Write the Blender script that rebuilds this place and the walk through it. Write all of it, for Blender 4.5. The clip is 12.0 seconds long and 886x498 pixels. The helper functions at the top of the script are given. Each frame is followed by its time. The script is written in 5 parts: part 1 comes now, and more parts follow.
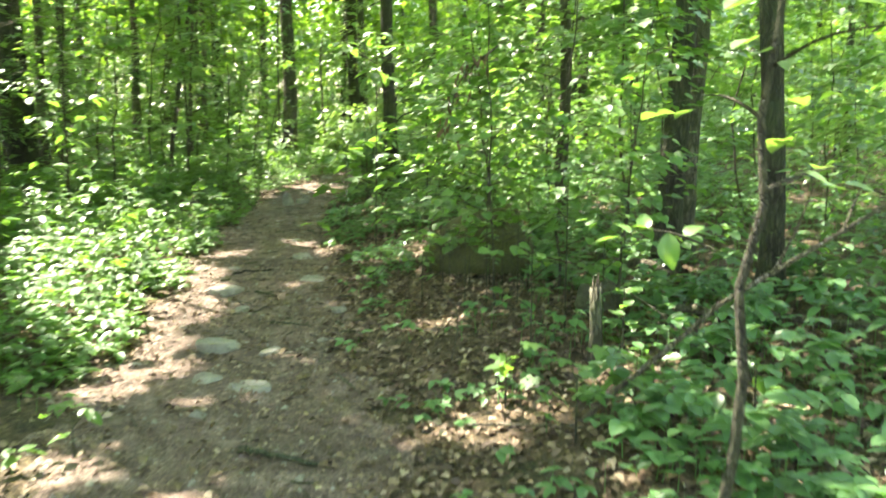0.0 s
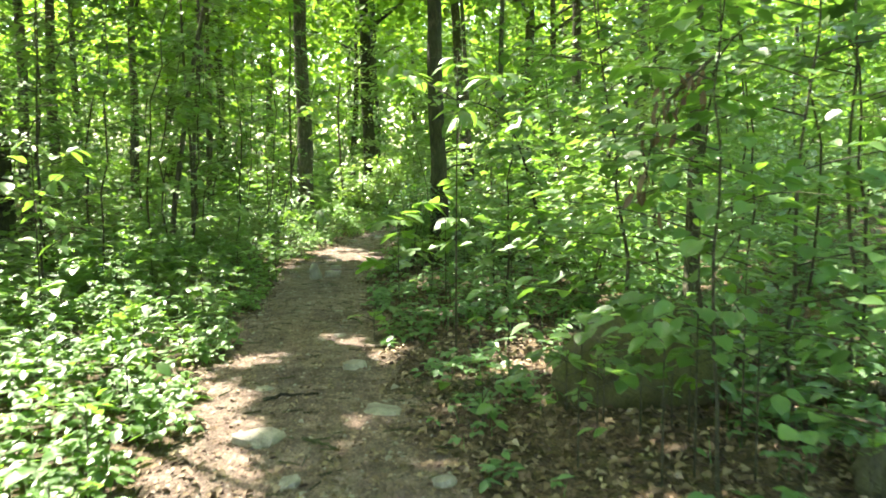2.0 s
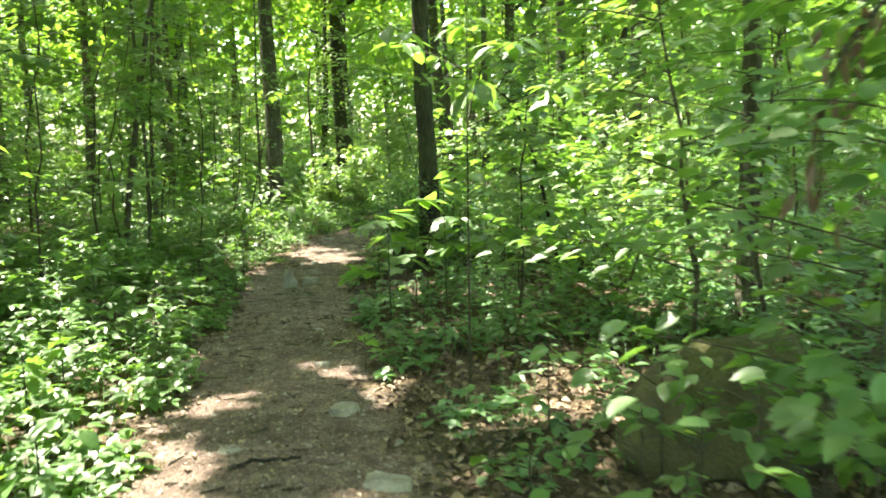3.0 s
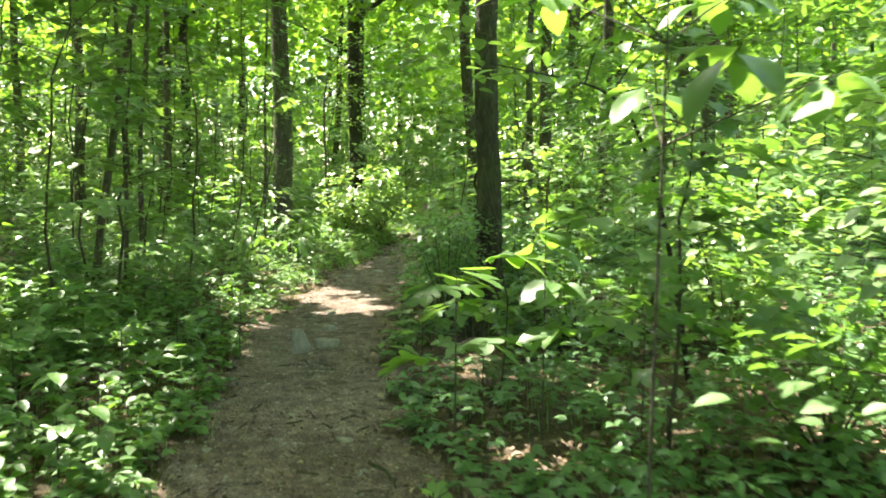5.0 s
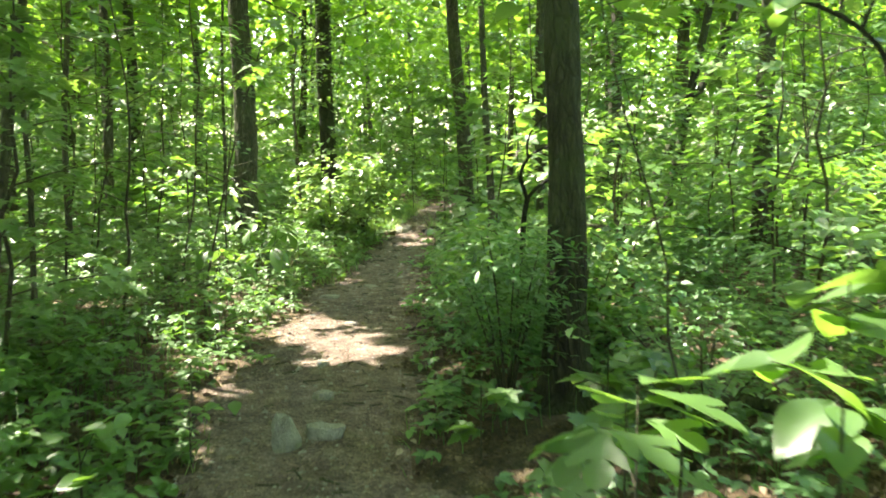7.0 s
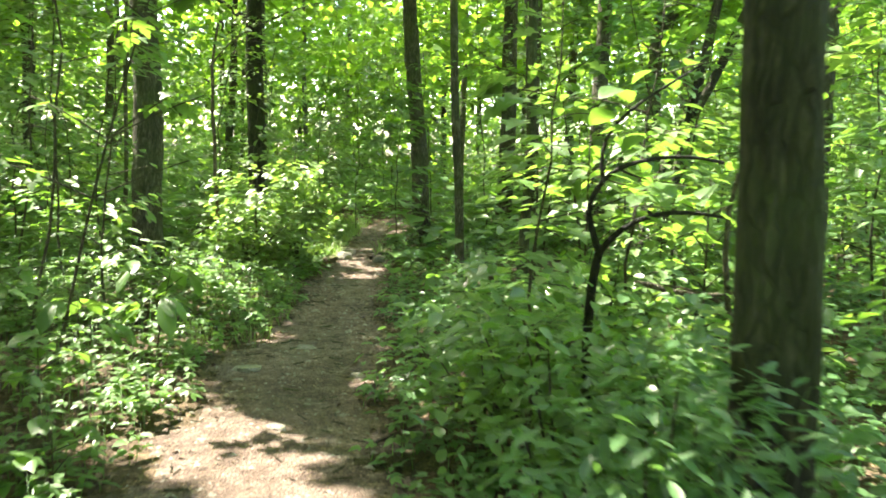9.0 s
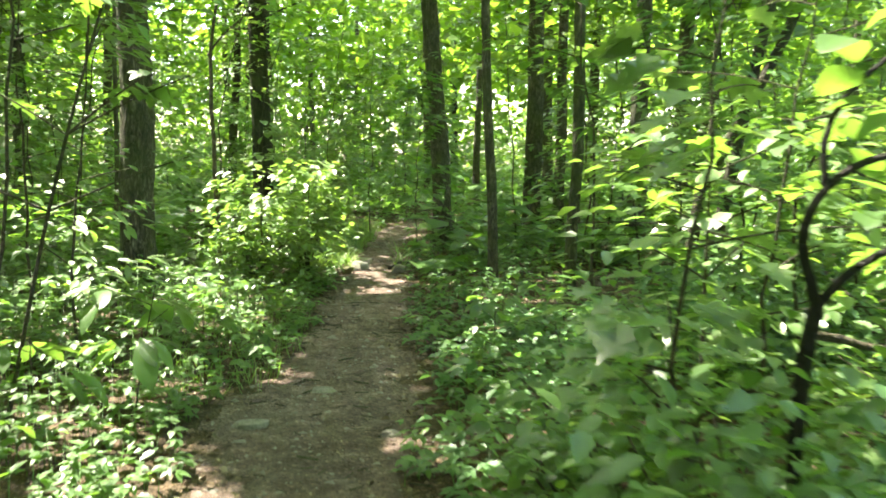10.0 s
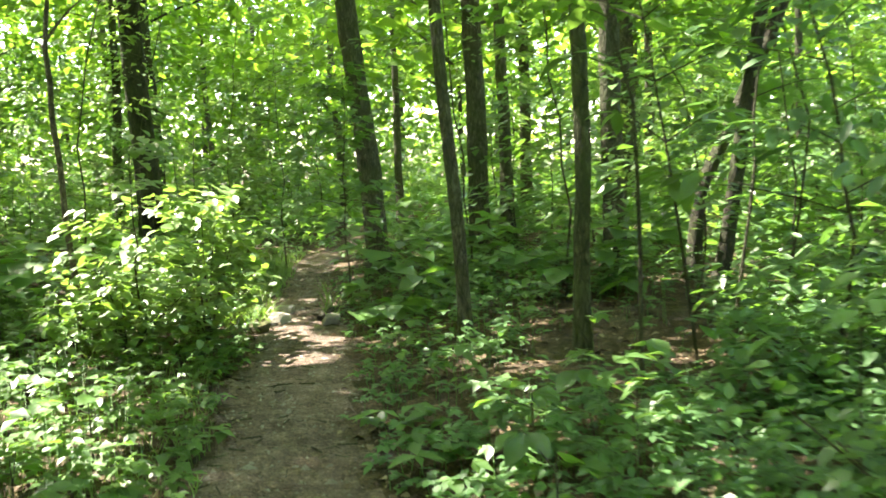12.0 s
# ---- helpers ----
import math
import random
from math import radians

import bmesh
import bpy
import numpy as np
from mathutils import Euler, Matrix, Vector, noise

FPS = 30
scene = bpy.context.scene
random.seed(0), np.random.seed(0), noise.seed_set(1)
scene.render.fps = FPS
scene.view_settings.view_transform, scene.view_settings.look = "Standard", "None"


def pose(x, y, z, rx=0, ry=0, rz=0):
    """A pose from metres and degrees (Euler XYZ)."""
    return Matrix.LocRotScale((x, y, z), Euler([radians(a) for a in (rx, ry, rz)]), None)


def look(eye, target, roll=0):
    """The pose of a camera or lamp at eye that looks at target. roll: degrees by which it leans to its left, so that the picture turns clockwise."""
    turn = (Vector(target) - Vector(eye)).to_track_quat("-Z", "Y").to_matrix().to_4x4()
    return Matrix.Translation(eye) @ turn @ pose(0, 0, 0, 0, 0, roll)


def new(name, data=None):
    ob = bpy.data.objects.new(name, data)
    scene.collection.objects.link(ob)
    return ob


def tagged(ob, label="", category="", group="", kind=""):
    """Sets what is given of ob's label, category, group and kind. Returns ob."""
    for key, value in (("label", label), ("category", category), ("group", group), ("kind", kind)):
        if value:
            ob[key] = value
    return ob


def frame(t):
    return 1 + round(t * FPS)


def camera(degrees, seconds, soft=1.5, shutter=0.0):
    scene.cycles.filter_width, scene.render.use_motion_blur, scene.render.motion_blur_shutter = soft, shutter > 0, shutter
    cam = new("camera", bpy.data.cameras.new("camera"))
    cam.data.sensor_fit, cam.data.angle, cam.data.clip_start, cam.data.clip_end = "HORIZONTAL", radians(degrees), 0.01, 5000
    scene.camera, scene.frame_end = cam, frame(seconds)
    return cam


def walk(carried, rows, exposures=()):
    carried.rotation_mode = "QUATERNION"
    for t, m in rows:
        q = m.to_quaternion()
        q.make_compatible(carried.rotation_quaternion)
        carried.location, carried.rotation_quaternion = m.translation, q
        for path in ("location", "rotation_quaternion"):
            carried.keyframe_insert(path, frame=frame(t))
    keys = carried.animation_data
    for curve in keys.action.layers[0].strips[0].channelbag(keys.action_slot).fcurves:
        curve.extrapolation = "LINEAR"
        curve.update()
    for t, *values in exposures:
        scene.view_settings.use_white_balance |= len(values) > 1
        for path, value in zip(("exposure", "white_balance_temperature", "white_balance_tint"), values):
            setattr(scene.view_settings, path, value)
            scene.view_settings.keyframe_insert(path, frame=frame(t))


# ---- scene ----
cam = camera(54.9, 12.0, soft=1.75, shutter=0.5)
METRES, EYE, TILT, LEAN, TURN = 15.0, 1.5, -9.8, 0.0, 0.0
ROWS = [
    (0.0, 0.0, 0.0, 0.0, 0.0, 0.0, 0.0),
    (0.5, -0.0156, 0.0374, 0.0062, -2.92, 2.09, -0.91),
    (1.0, -0.0351, 0.0745, 0.0114, 0.34, 2.76, -0.94),
    (1.5, -0.0453, 0.1124, 0.0178, 0.18, 1.71, 0.56),
    (2.0, -0.05, 0.1508, 0.0253, -0.01, 3.4, 0.62),
    (2.5, -0.0557, 0.1914, 0.0326, -1.54, 3.2, 0.63),
    (3.0, -0.0638, 0.2327, 0.0389, -1.84, 2.6, 1.97),
    (5.0, -0.0914, 0.3814, 0.066, -1.83, 4.02, -0.11),
    (5.5, -0.0975, 0.4163, 0.0734, -1.77, 4.23, -0.25),
    (6.0, -0.1033, 0.4548, 0.0813, -3.55, 3.17, 0.36),
    (6.5, -0.1123, 0.4987, 0.0883, -4.2, 1.85, 1.53),
    (7.0, -0.1191, 0.5386, 0.0959, -4.2, 2.85, 1.2),
    (7.5, -0.1214, 0.5824, 0.1027, -5.29, 3.01, 0.91),
    (9.5, -0.1271, 0.7577, 0.1325, -9.18, 3.6, -0.02),
    (10.0, -0.1294, 0.8008, 0.1394, -8.38, 3.39, 0.56),
    (10.5, -0.1268, 0.8431, 0.1481, -8.96, 6.36, 2.36),
    (11.0, -0.1266, 0.8862, 0.1547, -10.91, 5.26, 2.06),
    (11.5, -0.1248, 0.9274, 0.1631, -13.97, 4.09, 4.14),
    (12.0, -0.1233, 0.9684, 0.1686, -13.9, 3.76, 5.24),
]
walk(cam, [(t, pose(0, 0, EYE, TILT, LEAN, TURN) @ pose(METRES * x, METRES * y, METRES * z, 90 + pitch, roll, yaw)) for t, x, y, z, yaw, pitch, roll in ROWS],
     [(0.0, 3.54, 7200, 6), (0.6, 3.54, 7200, 6), (1.4, 3.4, 7200, 6), (7.5, 3.37, 7200, 6), (9.5, 3.4, 7200, 7), (12.0, 3.42, 7200, 8)])
# ---------------------------------------------------------------- world, sun
SUN_EL, SUN_AZ = radians(62.0), radians(-48.0)      # height; turn from straight ahead, minus: to the left
TO_SUN = Vector((math.sin(SUN_AZ) * math.cos(SUN_EL), math.cos(SUN_AZ) * math.cos(SUN_EL), math.sin(SUN_EL)))
world = bpy.data.worlds.new("sky")
scene.world = world
world.use_nodes = True
wn = world.node_tree
sky = wn.nodes.new("ShaderNodeTexSky")
sky.sky_type, sky.sun_disc = "NISHITA", False
sky.sun_elevation, sky.sun_rotation = SUN_EL, SUN_AZ
sky.dust_density = 2.0
wn.nodes["Background"].inputs["Strength"].default_value = 0.15
wn.links.new(sky.outputs["Color"], wn.nodes["Background"].inputs["Color"])
sun = new("sun", bpy.data.lights.new("sun", "SUN"))
sun.data.energy, sun.data.angle, sun.data.color = 2.95, radians(0.6), (1.0, 0.96, 0.88)
sun.matrix_world = look(TO_SUN * 60, (0, 0, 0))

# ---------------------------------------------------------------- materials


def nodes_of(name):
    m = bpy.data.materials.new(name)
    m.use_nodes = True
    return m, m.node_tree, m.node_tree.nodes["Principled BSDF"]


def ramp(nt, source, stops):
    r = nt.nodes.new("ShaderNodeValToRGB")
    while len(r.color_ramp.elements) < len(stops):
        r.color_ramp.elements.new(0.5)
    for e, (p, c) in zip(r.color_ramp.elements, stops):
        e.position, e.color = p, (*c, 1)
    nt.links.new(source, r.inputs[0])
    return r.outputs[0]


def noise_of(nt, scale, detail=4.0, stretch=None, rough=0.55, generated=False):
    co = nt.nodes.new("ShaderNodeTexCoord")
    out = co.outputs["Object"]
    if stretch:
        mp = nt.nodes.new("ShaderNodeMapping")
        mp.inputs["Scale"].default_value = stretch
        nt.links.new(out, mp.inputs[0])
        out = mp.outputs[0]
    n = nt.nodes.new("ShaderNodeTexNoise")
    n.inputs["Scale"].default_value, n.inputs["Detail"].default_value, n.inputs["Roughness"].default_value = scale, detail, rough
    nt.links.new(out, n.inputs["Vector"])
    return n.outputs["Fac"]


def mixed(nt, fac, a, b, how="MIX"):
    m = nt.nodes.new("ShaderNodeMix")
    m.data_type, m.blend_type = "RGBA", how
    for socket, v in ((m.inputs[0], fac), (m.inputs[6], a), (m.inputs[7], b)):
        if hasattr(v, "is_linked"):
            nt.links.new(v, socket)
        elif isinstance(v, tuple):
            socket.default_value = (*v, 1)
        else:
            socket.default_value = v
    return m.outputs[2]


def bumped(nt, bsdf, height, strength, distance):
    b = nt.nodes.new("ShaderNodeBump")
    b.inputs["Strength"].default_value, b.inputs["Distance"].default_value = strength, distance
    nt.links.new(height, b.inputs["Height"])
    nt.links.new(b.outputs[0], bsdf.inputs["Normal"])


def leaf_material(name, dark, light, glow, share=0.45, rough=0.42, single=False, gloss=0.5, wax=0.0):
    """A leaf: waxy sheen above, light through it from behind; every leaf a little different."""
    m, nt, bsdf = nodes_of(name)
    if single:
        own = nt.nodes.new("ShaderNodeObjectInfo").outputs["Random"]
    else:
        own = nt.nodes.new("ShaderNodeNewGeometry").outputs["Random Per Island"]
    col = ramp(nt, own, [(0.0, dark), (0.55, light), (0.93, light), (1.0, tuple(min(1, c * 1.25 + 0.02) for c in light))])
    blotch = noise_of(nt, 45.0, 3.0)
    col = mixed(nt, 0.35, col, ramp(nt, blotch, [(0.3, (0.55, 0.6, 0.45)), (0.7, (1.0, 1.0, 1.0))]), "MULTIPLY")
    nt.links.new(col, bsdf.inputs["Base Color"])
    bsdf.inputs["Roughness"].default_value = rough
    bsdf.inputs["Specular IOR Level"].default_value = gloss
    bsdf.inputs["Coat Weight"].default_value = wax
    bsdf.inputs["Coat Roughness"].default_value = 0.4
    tr = nt.nodes.new("ShaderNodeBsdfTranslucent")
    tcol = mixed(nt, 0.5, glow, col, "MIX")
    tcol = mixed(nt, own, tcol, glow)
    nt.links.new(tcol, tr.inputs["Color"])
    mix = nt.nodes.new("ShaderNodeMixShader")
    mix.inputs[0].default_value = share
    nt.links.new(bsdf.outputs[0], mix.inputs[1])
    nt.links.new(tr.outputs[0], mix.inputs[2])
    nt.links.new(mix.outputs[0], nt.nodes["Material Output"].inputs["Surface"])
    return m


def bark_material(name, dark, light, moss=0.25, scale=1.0):
    """Bark: long plates parted by dark furrows, fine grain, and green algae in broad patches."""
    m, nt, bsdf = nodes_of(name)
    ridge = noise_of(nt, 24.0 * scale, 7.0, (1.0, 1.0, 0.3), 0.72)
    fine = noise_of(nt, 90.0 * scale, 3.0, (1.0, 1.0, 0.5))
    big = noise_of(nt, 1.7, 3.0)
    blot = noise_of(nt, 6.0, 4.0)
    co = nt.nodes.new("ShaderNodeTexCoord")
    warp = nt.nodes.new("ShaderNodeVectorMath")
    warp.operation = "MULTIPLY_ADD"
    shift = nt.nodes.new("ShaderNodeTexNoise")
    shift.inputs["Scale"].default_value = 7.0
    nt.links.new(co.outputs["Object"], shift.inputs["Vector"])
    nt.links.new(shift.outputs["Color"], warp.inputs[0])
    warp.inputs[1].default_value = (0.07, 0.07, 0.07)
    nt.links.new(co.outputs["Object"], warp.inputs[2])
    mp = nt.nodes.new("ShaderNodeMapping")
    mp.inputs["Scale"].default_value = (1.0, 1.0, 0.16)
    nt.links.new(warp.outputs[0], mp.inputs[0])
    crack = nt.nodes.new("ShaderNodeTexVoronoi")
    crack.feature = "DISTANCE_TO_EDGE"
    crack.inputs["Scale"].default_value = 34.0 * scale
    nt.links.new(mp.outputs[0], crack.inputs["Vector"])
    plate = ramp(nt, crack.outputs["Distance"], [(0.0, (0, 0, 0)), (0.16, (1, 1, 1))])
    col = ramp(nt, ridge, [(0.32, tuple(c * 0.45 for c in dark)), (0.5, dark), (0.68, light)])
    col = mixed(nt, 0.4, col, ramp(nt, fine, [(0.3, (0.5, 0.5, 0.5)), (0.7, (1.1, 1.1, 1.1))]), "MULTIPLY")
    col = mixed(nt, 0.75, col, mixed(nt, plate, (0.22, 0.2, 0.18), (1.08, 1.06, 1.04)), "MULTIPLY")
    col = mixed(nt, 0.6, col, ramp(nt, blot, [(0.35, (0.62, 0.6, 0.58)), (0.62, (1.25, 1.24, 1.2))]), "MULTIPLY")
    green = ramp(nt, big, [(0.42, (0, 0, 0)), (0.66, (moss, moss, moss))])
    col = mixed(nt, green, col, (0.085, 0.115, 0.04))
    nt.links.new(col, bsdf.inputs["Base Color"])
    bsdf.inputs["Roughness"].default_value = 0.9
    bumped(nt, bsdf, mixed(nt, 0.5, ridge, plate), 1.0, 0.025)
    return m


def soil_material(name, trail):
    m, nt, bsdf = nodes_of(name)
    big, mid, fine = noise_of(nt, 0.9, 4.0), noise_of(nt, 7.0, 5.0), noise_of(nt, 70.0, 4.0, None, 0.7)
    if trail:
        col = ramp(nt, mid, [(0.28, (0.125, 0.09, 0.075)), (0.5, (0.205, 0.153, 0.131)), (0.72, (0.31, 0.252, 0.226))])
        col = mixed(nt, 0.6, col, ramp(nt, big, [(0.35, (0.55, 0.5, 0.46)), (0.5, (0.95, 0.86, 0.8)), (0.68, (1.25, 1.22, 1.2))]), "MULTIPLY")
    else:
        col = ramp(nt, mid, [(0.3, (0.05, 0.034, 0.02)), (0.5, (0.11, 0.075, 0.045)), (0.7, (0.2, 0.14, 0.085))])
        col = mixed(nt, ramp(nt, big, [(0.5, (0, 0, 0)), (0.7, (0.5, 0.5, 0.5))]), col, (0.045, 0.07, 0.02))
    grit = nt.nodes.new("ShaderNodeTexVoronoi")
    grit.inputs["Scale"].default_value = 55.0
    co = nt.nodes.new("ShaderNodeTexCoord")
    nt.links.new(co.outputs["Object"], grit.inputs["Vector"])
    col = mixed(nt, 0.65 if trail else 0.75, col, ramp(nt, fine, [(0.32, (0.2, 0.18, 0.16)), (0.5, (0.9, 0.9, 0.9)), (0.72, (1.6, 1.55, 1.5))]), "MULTIPLY")
    col = mixed(nt, 0.35, col, ramp(nt, grit.outputs["Distance"], [(0.1, (1.25, 1.2, 1.15)), (0.6, (0.6, 0.57, 0.53))]), "MULTIPLY")
    cell = nt.nodes.new("ShaderNodeSeparateColor")
    nt.links.new(grit.outputs["Color"], cell.inputs[0])
    col = mixed(nt, 0.6 if trail else 0.8, col, ramp(nt, cell.outputs[0], [(0.0, (0.4, 0.36, 0.33)), (0.3, (0.85, 0.83, 0.8)), (0.8, (1.05, 1.04, 1.02)), (1.0, (1.9, 1.85, 1.75))]), "MULTIPLY")
    nt.links.new(col, bsdf.inputs["Base Color"])
    bsdf.inputs["Roughness"].default_value = 0.95
    h = mixed(nt, 0.4, mixed(nt, 0.5, fine, grit.outputs["Distance"]), mid)
    bumped(nt, bsdf, h, 1.0, 0.06)
    return m


def stone_material(name, dark, light, moss):
    m, nt, bsdf = nodes_of(name)
    mid, fine, big = noise_of(nt, 9.0, 5.0), noise_of(nt, 80.0, 3.0), noise_of(nt, 3.0, 3.0)
    col = ramp(nt, mid, [(0.3, dark), (0.7, light)])
    col = mixed(nt, 0.5, col, ramp(nt, fine, [(0.3, (0.6, 0.6, 0.6)), (0.7, (1.15, 1.15, 1.15))]), "MULTIPLY")
    col = mixed(nt, ramp(nt, big, [(0.32, (0, 0, 0)), (0.5, (moss, moss, moss))]), col, ramp(nt, fine, [(0.3, (0.055, 0.062, 0.018)), (0.7, (0.13, 0.128, 0.04))]))
    nt.links.new(col, bsdf.inputs["Base Color"])
    bsdf.inputs["Roughness"].default_value = 0.9
    bumped(nt, bsdf, mixed(nt, 0.5, mid, fine), 0.9, 0.04)
    return m


def litter_material(name):
    m, nt, bsdf = nodes_of(name)
    own = nt.nodes.new("ShaderNodeNewGeometry").outputs["Random Per Island"]
    col = ramp(nt, own, [(0.0, (0.07, 0.042, 0.026)), (0.4, (0.14, 0.092, 0.056)), (0.75, (0.23, 0.16, 0.1)), (1.0, (0.4, 0.31, 0.22))])
    col = mixed(nt, 0.5, col, ramp(nt, noise_of(nt, 60.0), [(0.3, (0.5, 0.45, 0.4)), (0.7, (1.1, 1.1, 1.1))]), "MULTIPLY")
    nt.links.new(col, bsdf.inputs["Base Color"])
    bsdf.inputs["Roughness"].default_value = 0.7
    return m


LEAF = leaf_material("leaf_green", (0.045, 0.105, 0.03), (0.115, 0.22, 0.066), (0.27, 0.53, 0.05), 0.38, 0.44, gloss=0.75, wax=0.15)
# light green leaf, its colour raised further to stand for sun glare on shrubs
LEAF_LIGHT = leaf_material("leaf_light", (0.08, 0.155, 0.045), (0.18, 0.28, 0.105), (0.37, 0.6, 0.07), 0.37, 0.42, gloss=0.9, wax=0.45)
LEAF_BLUE = leaf_material("leaf_blue_green", (0.042, 0.1, 0.036), (0.095, 0.2, 0.074), (0.23, 0.48, 0.07), 0.34, 0.44, gloss=0.65, wax=0.15)
LEAF_CROWN = leaf_material("leaf_crown", (0.05, 0.12, 0.025), (0.11, 0.21, 0.04), (0.34, 0.56, 0.05), 0.54, 0.6)
LEAF_ONE = leaf_material("leaf_big", (0.055, 0.12, 0.034), (0.11, 0.21, 0.06), (0.3, 0.54, 0.06), 0.44, 0.42, True, gloss=0.7, wax=0.25)
LEAF_DEAD = leaf_material("leaf_withered", (0.08, 0.05, 0.03), (0.17, 0.11, 0.07), (0.2, 0.12, 0.06), 0.2, 0.7)
BARK = bark_material("bark_grey_brown", (0.1, 0.09, 0.066), (0.25, 0.225, 0.17), 0.55)
BARK_DARK = bark_material("bark_dark", (0.04, 0.034, 0.023), (0.11, 0.095, 0.068), 0.55)
BARK_MOSSY = bark_material("bark_green", (0.075, 0.08, 0.045), (0.19, 0.19, 0.115), 0.9)
TWIG = bark_material("bark_of_saplings", (0.085, 0.075, 0.05), (0.18, 0.16, 0.11), 0.5, 3.0)
TWIG_DARK = bark_material("bark_of_dark_twigs", (0.018, 0.014, 0.012), (0.05, 0.04, 0.034), 0.1, 3.0)
DEADWOOD = bark_material("dead_wood", (0.15, 0.12, 0.09), (0.32, 0.27, 0.21), 0.3, 2.0)
SOIL = soil_material("forest_soil", False)
TRAIL = soil_material("trodden_dirt", True)
STONE = stone_material("grey_stone", (0.2, 0.178, 0.15), (0.4, 0.36, 0.31), 0.0)
MOSSY = stone_material("mossy_stone", (0.055, 0.047, 0.026), (0.13, 0.112, 0.062), 0.75)
DARK_STONE = stone_material("dark_stone", (0.045, 0.04, 0.028), (0.11, 0.098, 0.068), 0.35)
LITTER = litter_material("fallen_leaves")

# ---------------------------------------------------------------- the plan
# the trail: how far along (y), its left and right edges (x)
TRAIL_Y = [-30, -4, 0, 2, 4.2, 5.1, 6.7, 8.1, 10.5, 12.8, 15.5, 17.2, 18.2, 20, 22, 24.5, 27, 28.6, 31, 35, 45, 80]
TRAIL_L = [-0.6, -0.6, -0.8, -1.35, -1.95, -1.95, -2.12, -2.4, -2.6, -2.83, -2.62, -2.45, -2.22, -1.98, -1.72, -1.44, -1.1, -0.85, 0.1, 2.6, 9, 30]
TRAIL_R = [0.7, 0.7, 0.5, 0.1, -0.3, -0.6, -0.86, -1.08, -1.45, -1.62, -1.47, -1.4, -1.25, -1.12, -0.87, -0.74, -0.4, -0.15, 0.8, 3.3, 9.7, 31]


def edges(y):
    return np.interp(y, TRAIL_Y, TRAIL_L), np.interp(y, TRAIL_Y, TRAIL_R)


def wave(x, y):
    """A slow, smooth unevenness of about plus or minus one."""
    return (np.sin(0.9 * x + 1.3) * np.cos(0.7 * y + 0.4) + 0.6 * np.sin(1.9 * x + 2.3 * y) + 0.4 * np.cos(3.7 * x - 2.9 * y + 1)) / 2


def off_trail(x, y):
    """Metres from the trail's edge; minus: on the trail."""
    l, r = edges(y)
    rag = 0.09 * np.sin(5.1 * y + 2 * np.sin(1.7 * y)) + 0.05 * np.sin(13 * y + 3 * x)
    return np.maximum(l - x, x - r) + rag


def ground_z(x, y):
    x, y = np.asarray(x, float), np.asarray(y, float)
    d = off_trail(x, y)
    s = np.clip((d + 0.1) / 1.2, 0, 1)
    s = s * s * (3 - 2 * s)
    rise = np.where(x > np.interp(y, TRAIL_Y, TRAIL_R) - 0.3, 0.13, 0.08)
    return s * (rise + 0.06 * wave(x, y)) + 0.012 * np.sin(7 * x + 3 * y) * np.cos(6 * y - 2 * x) + 0.02 * np.clip(-d, -0.3, 0.15)


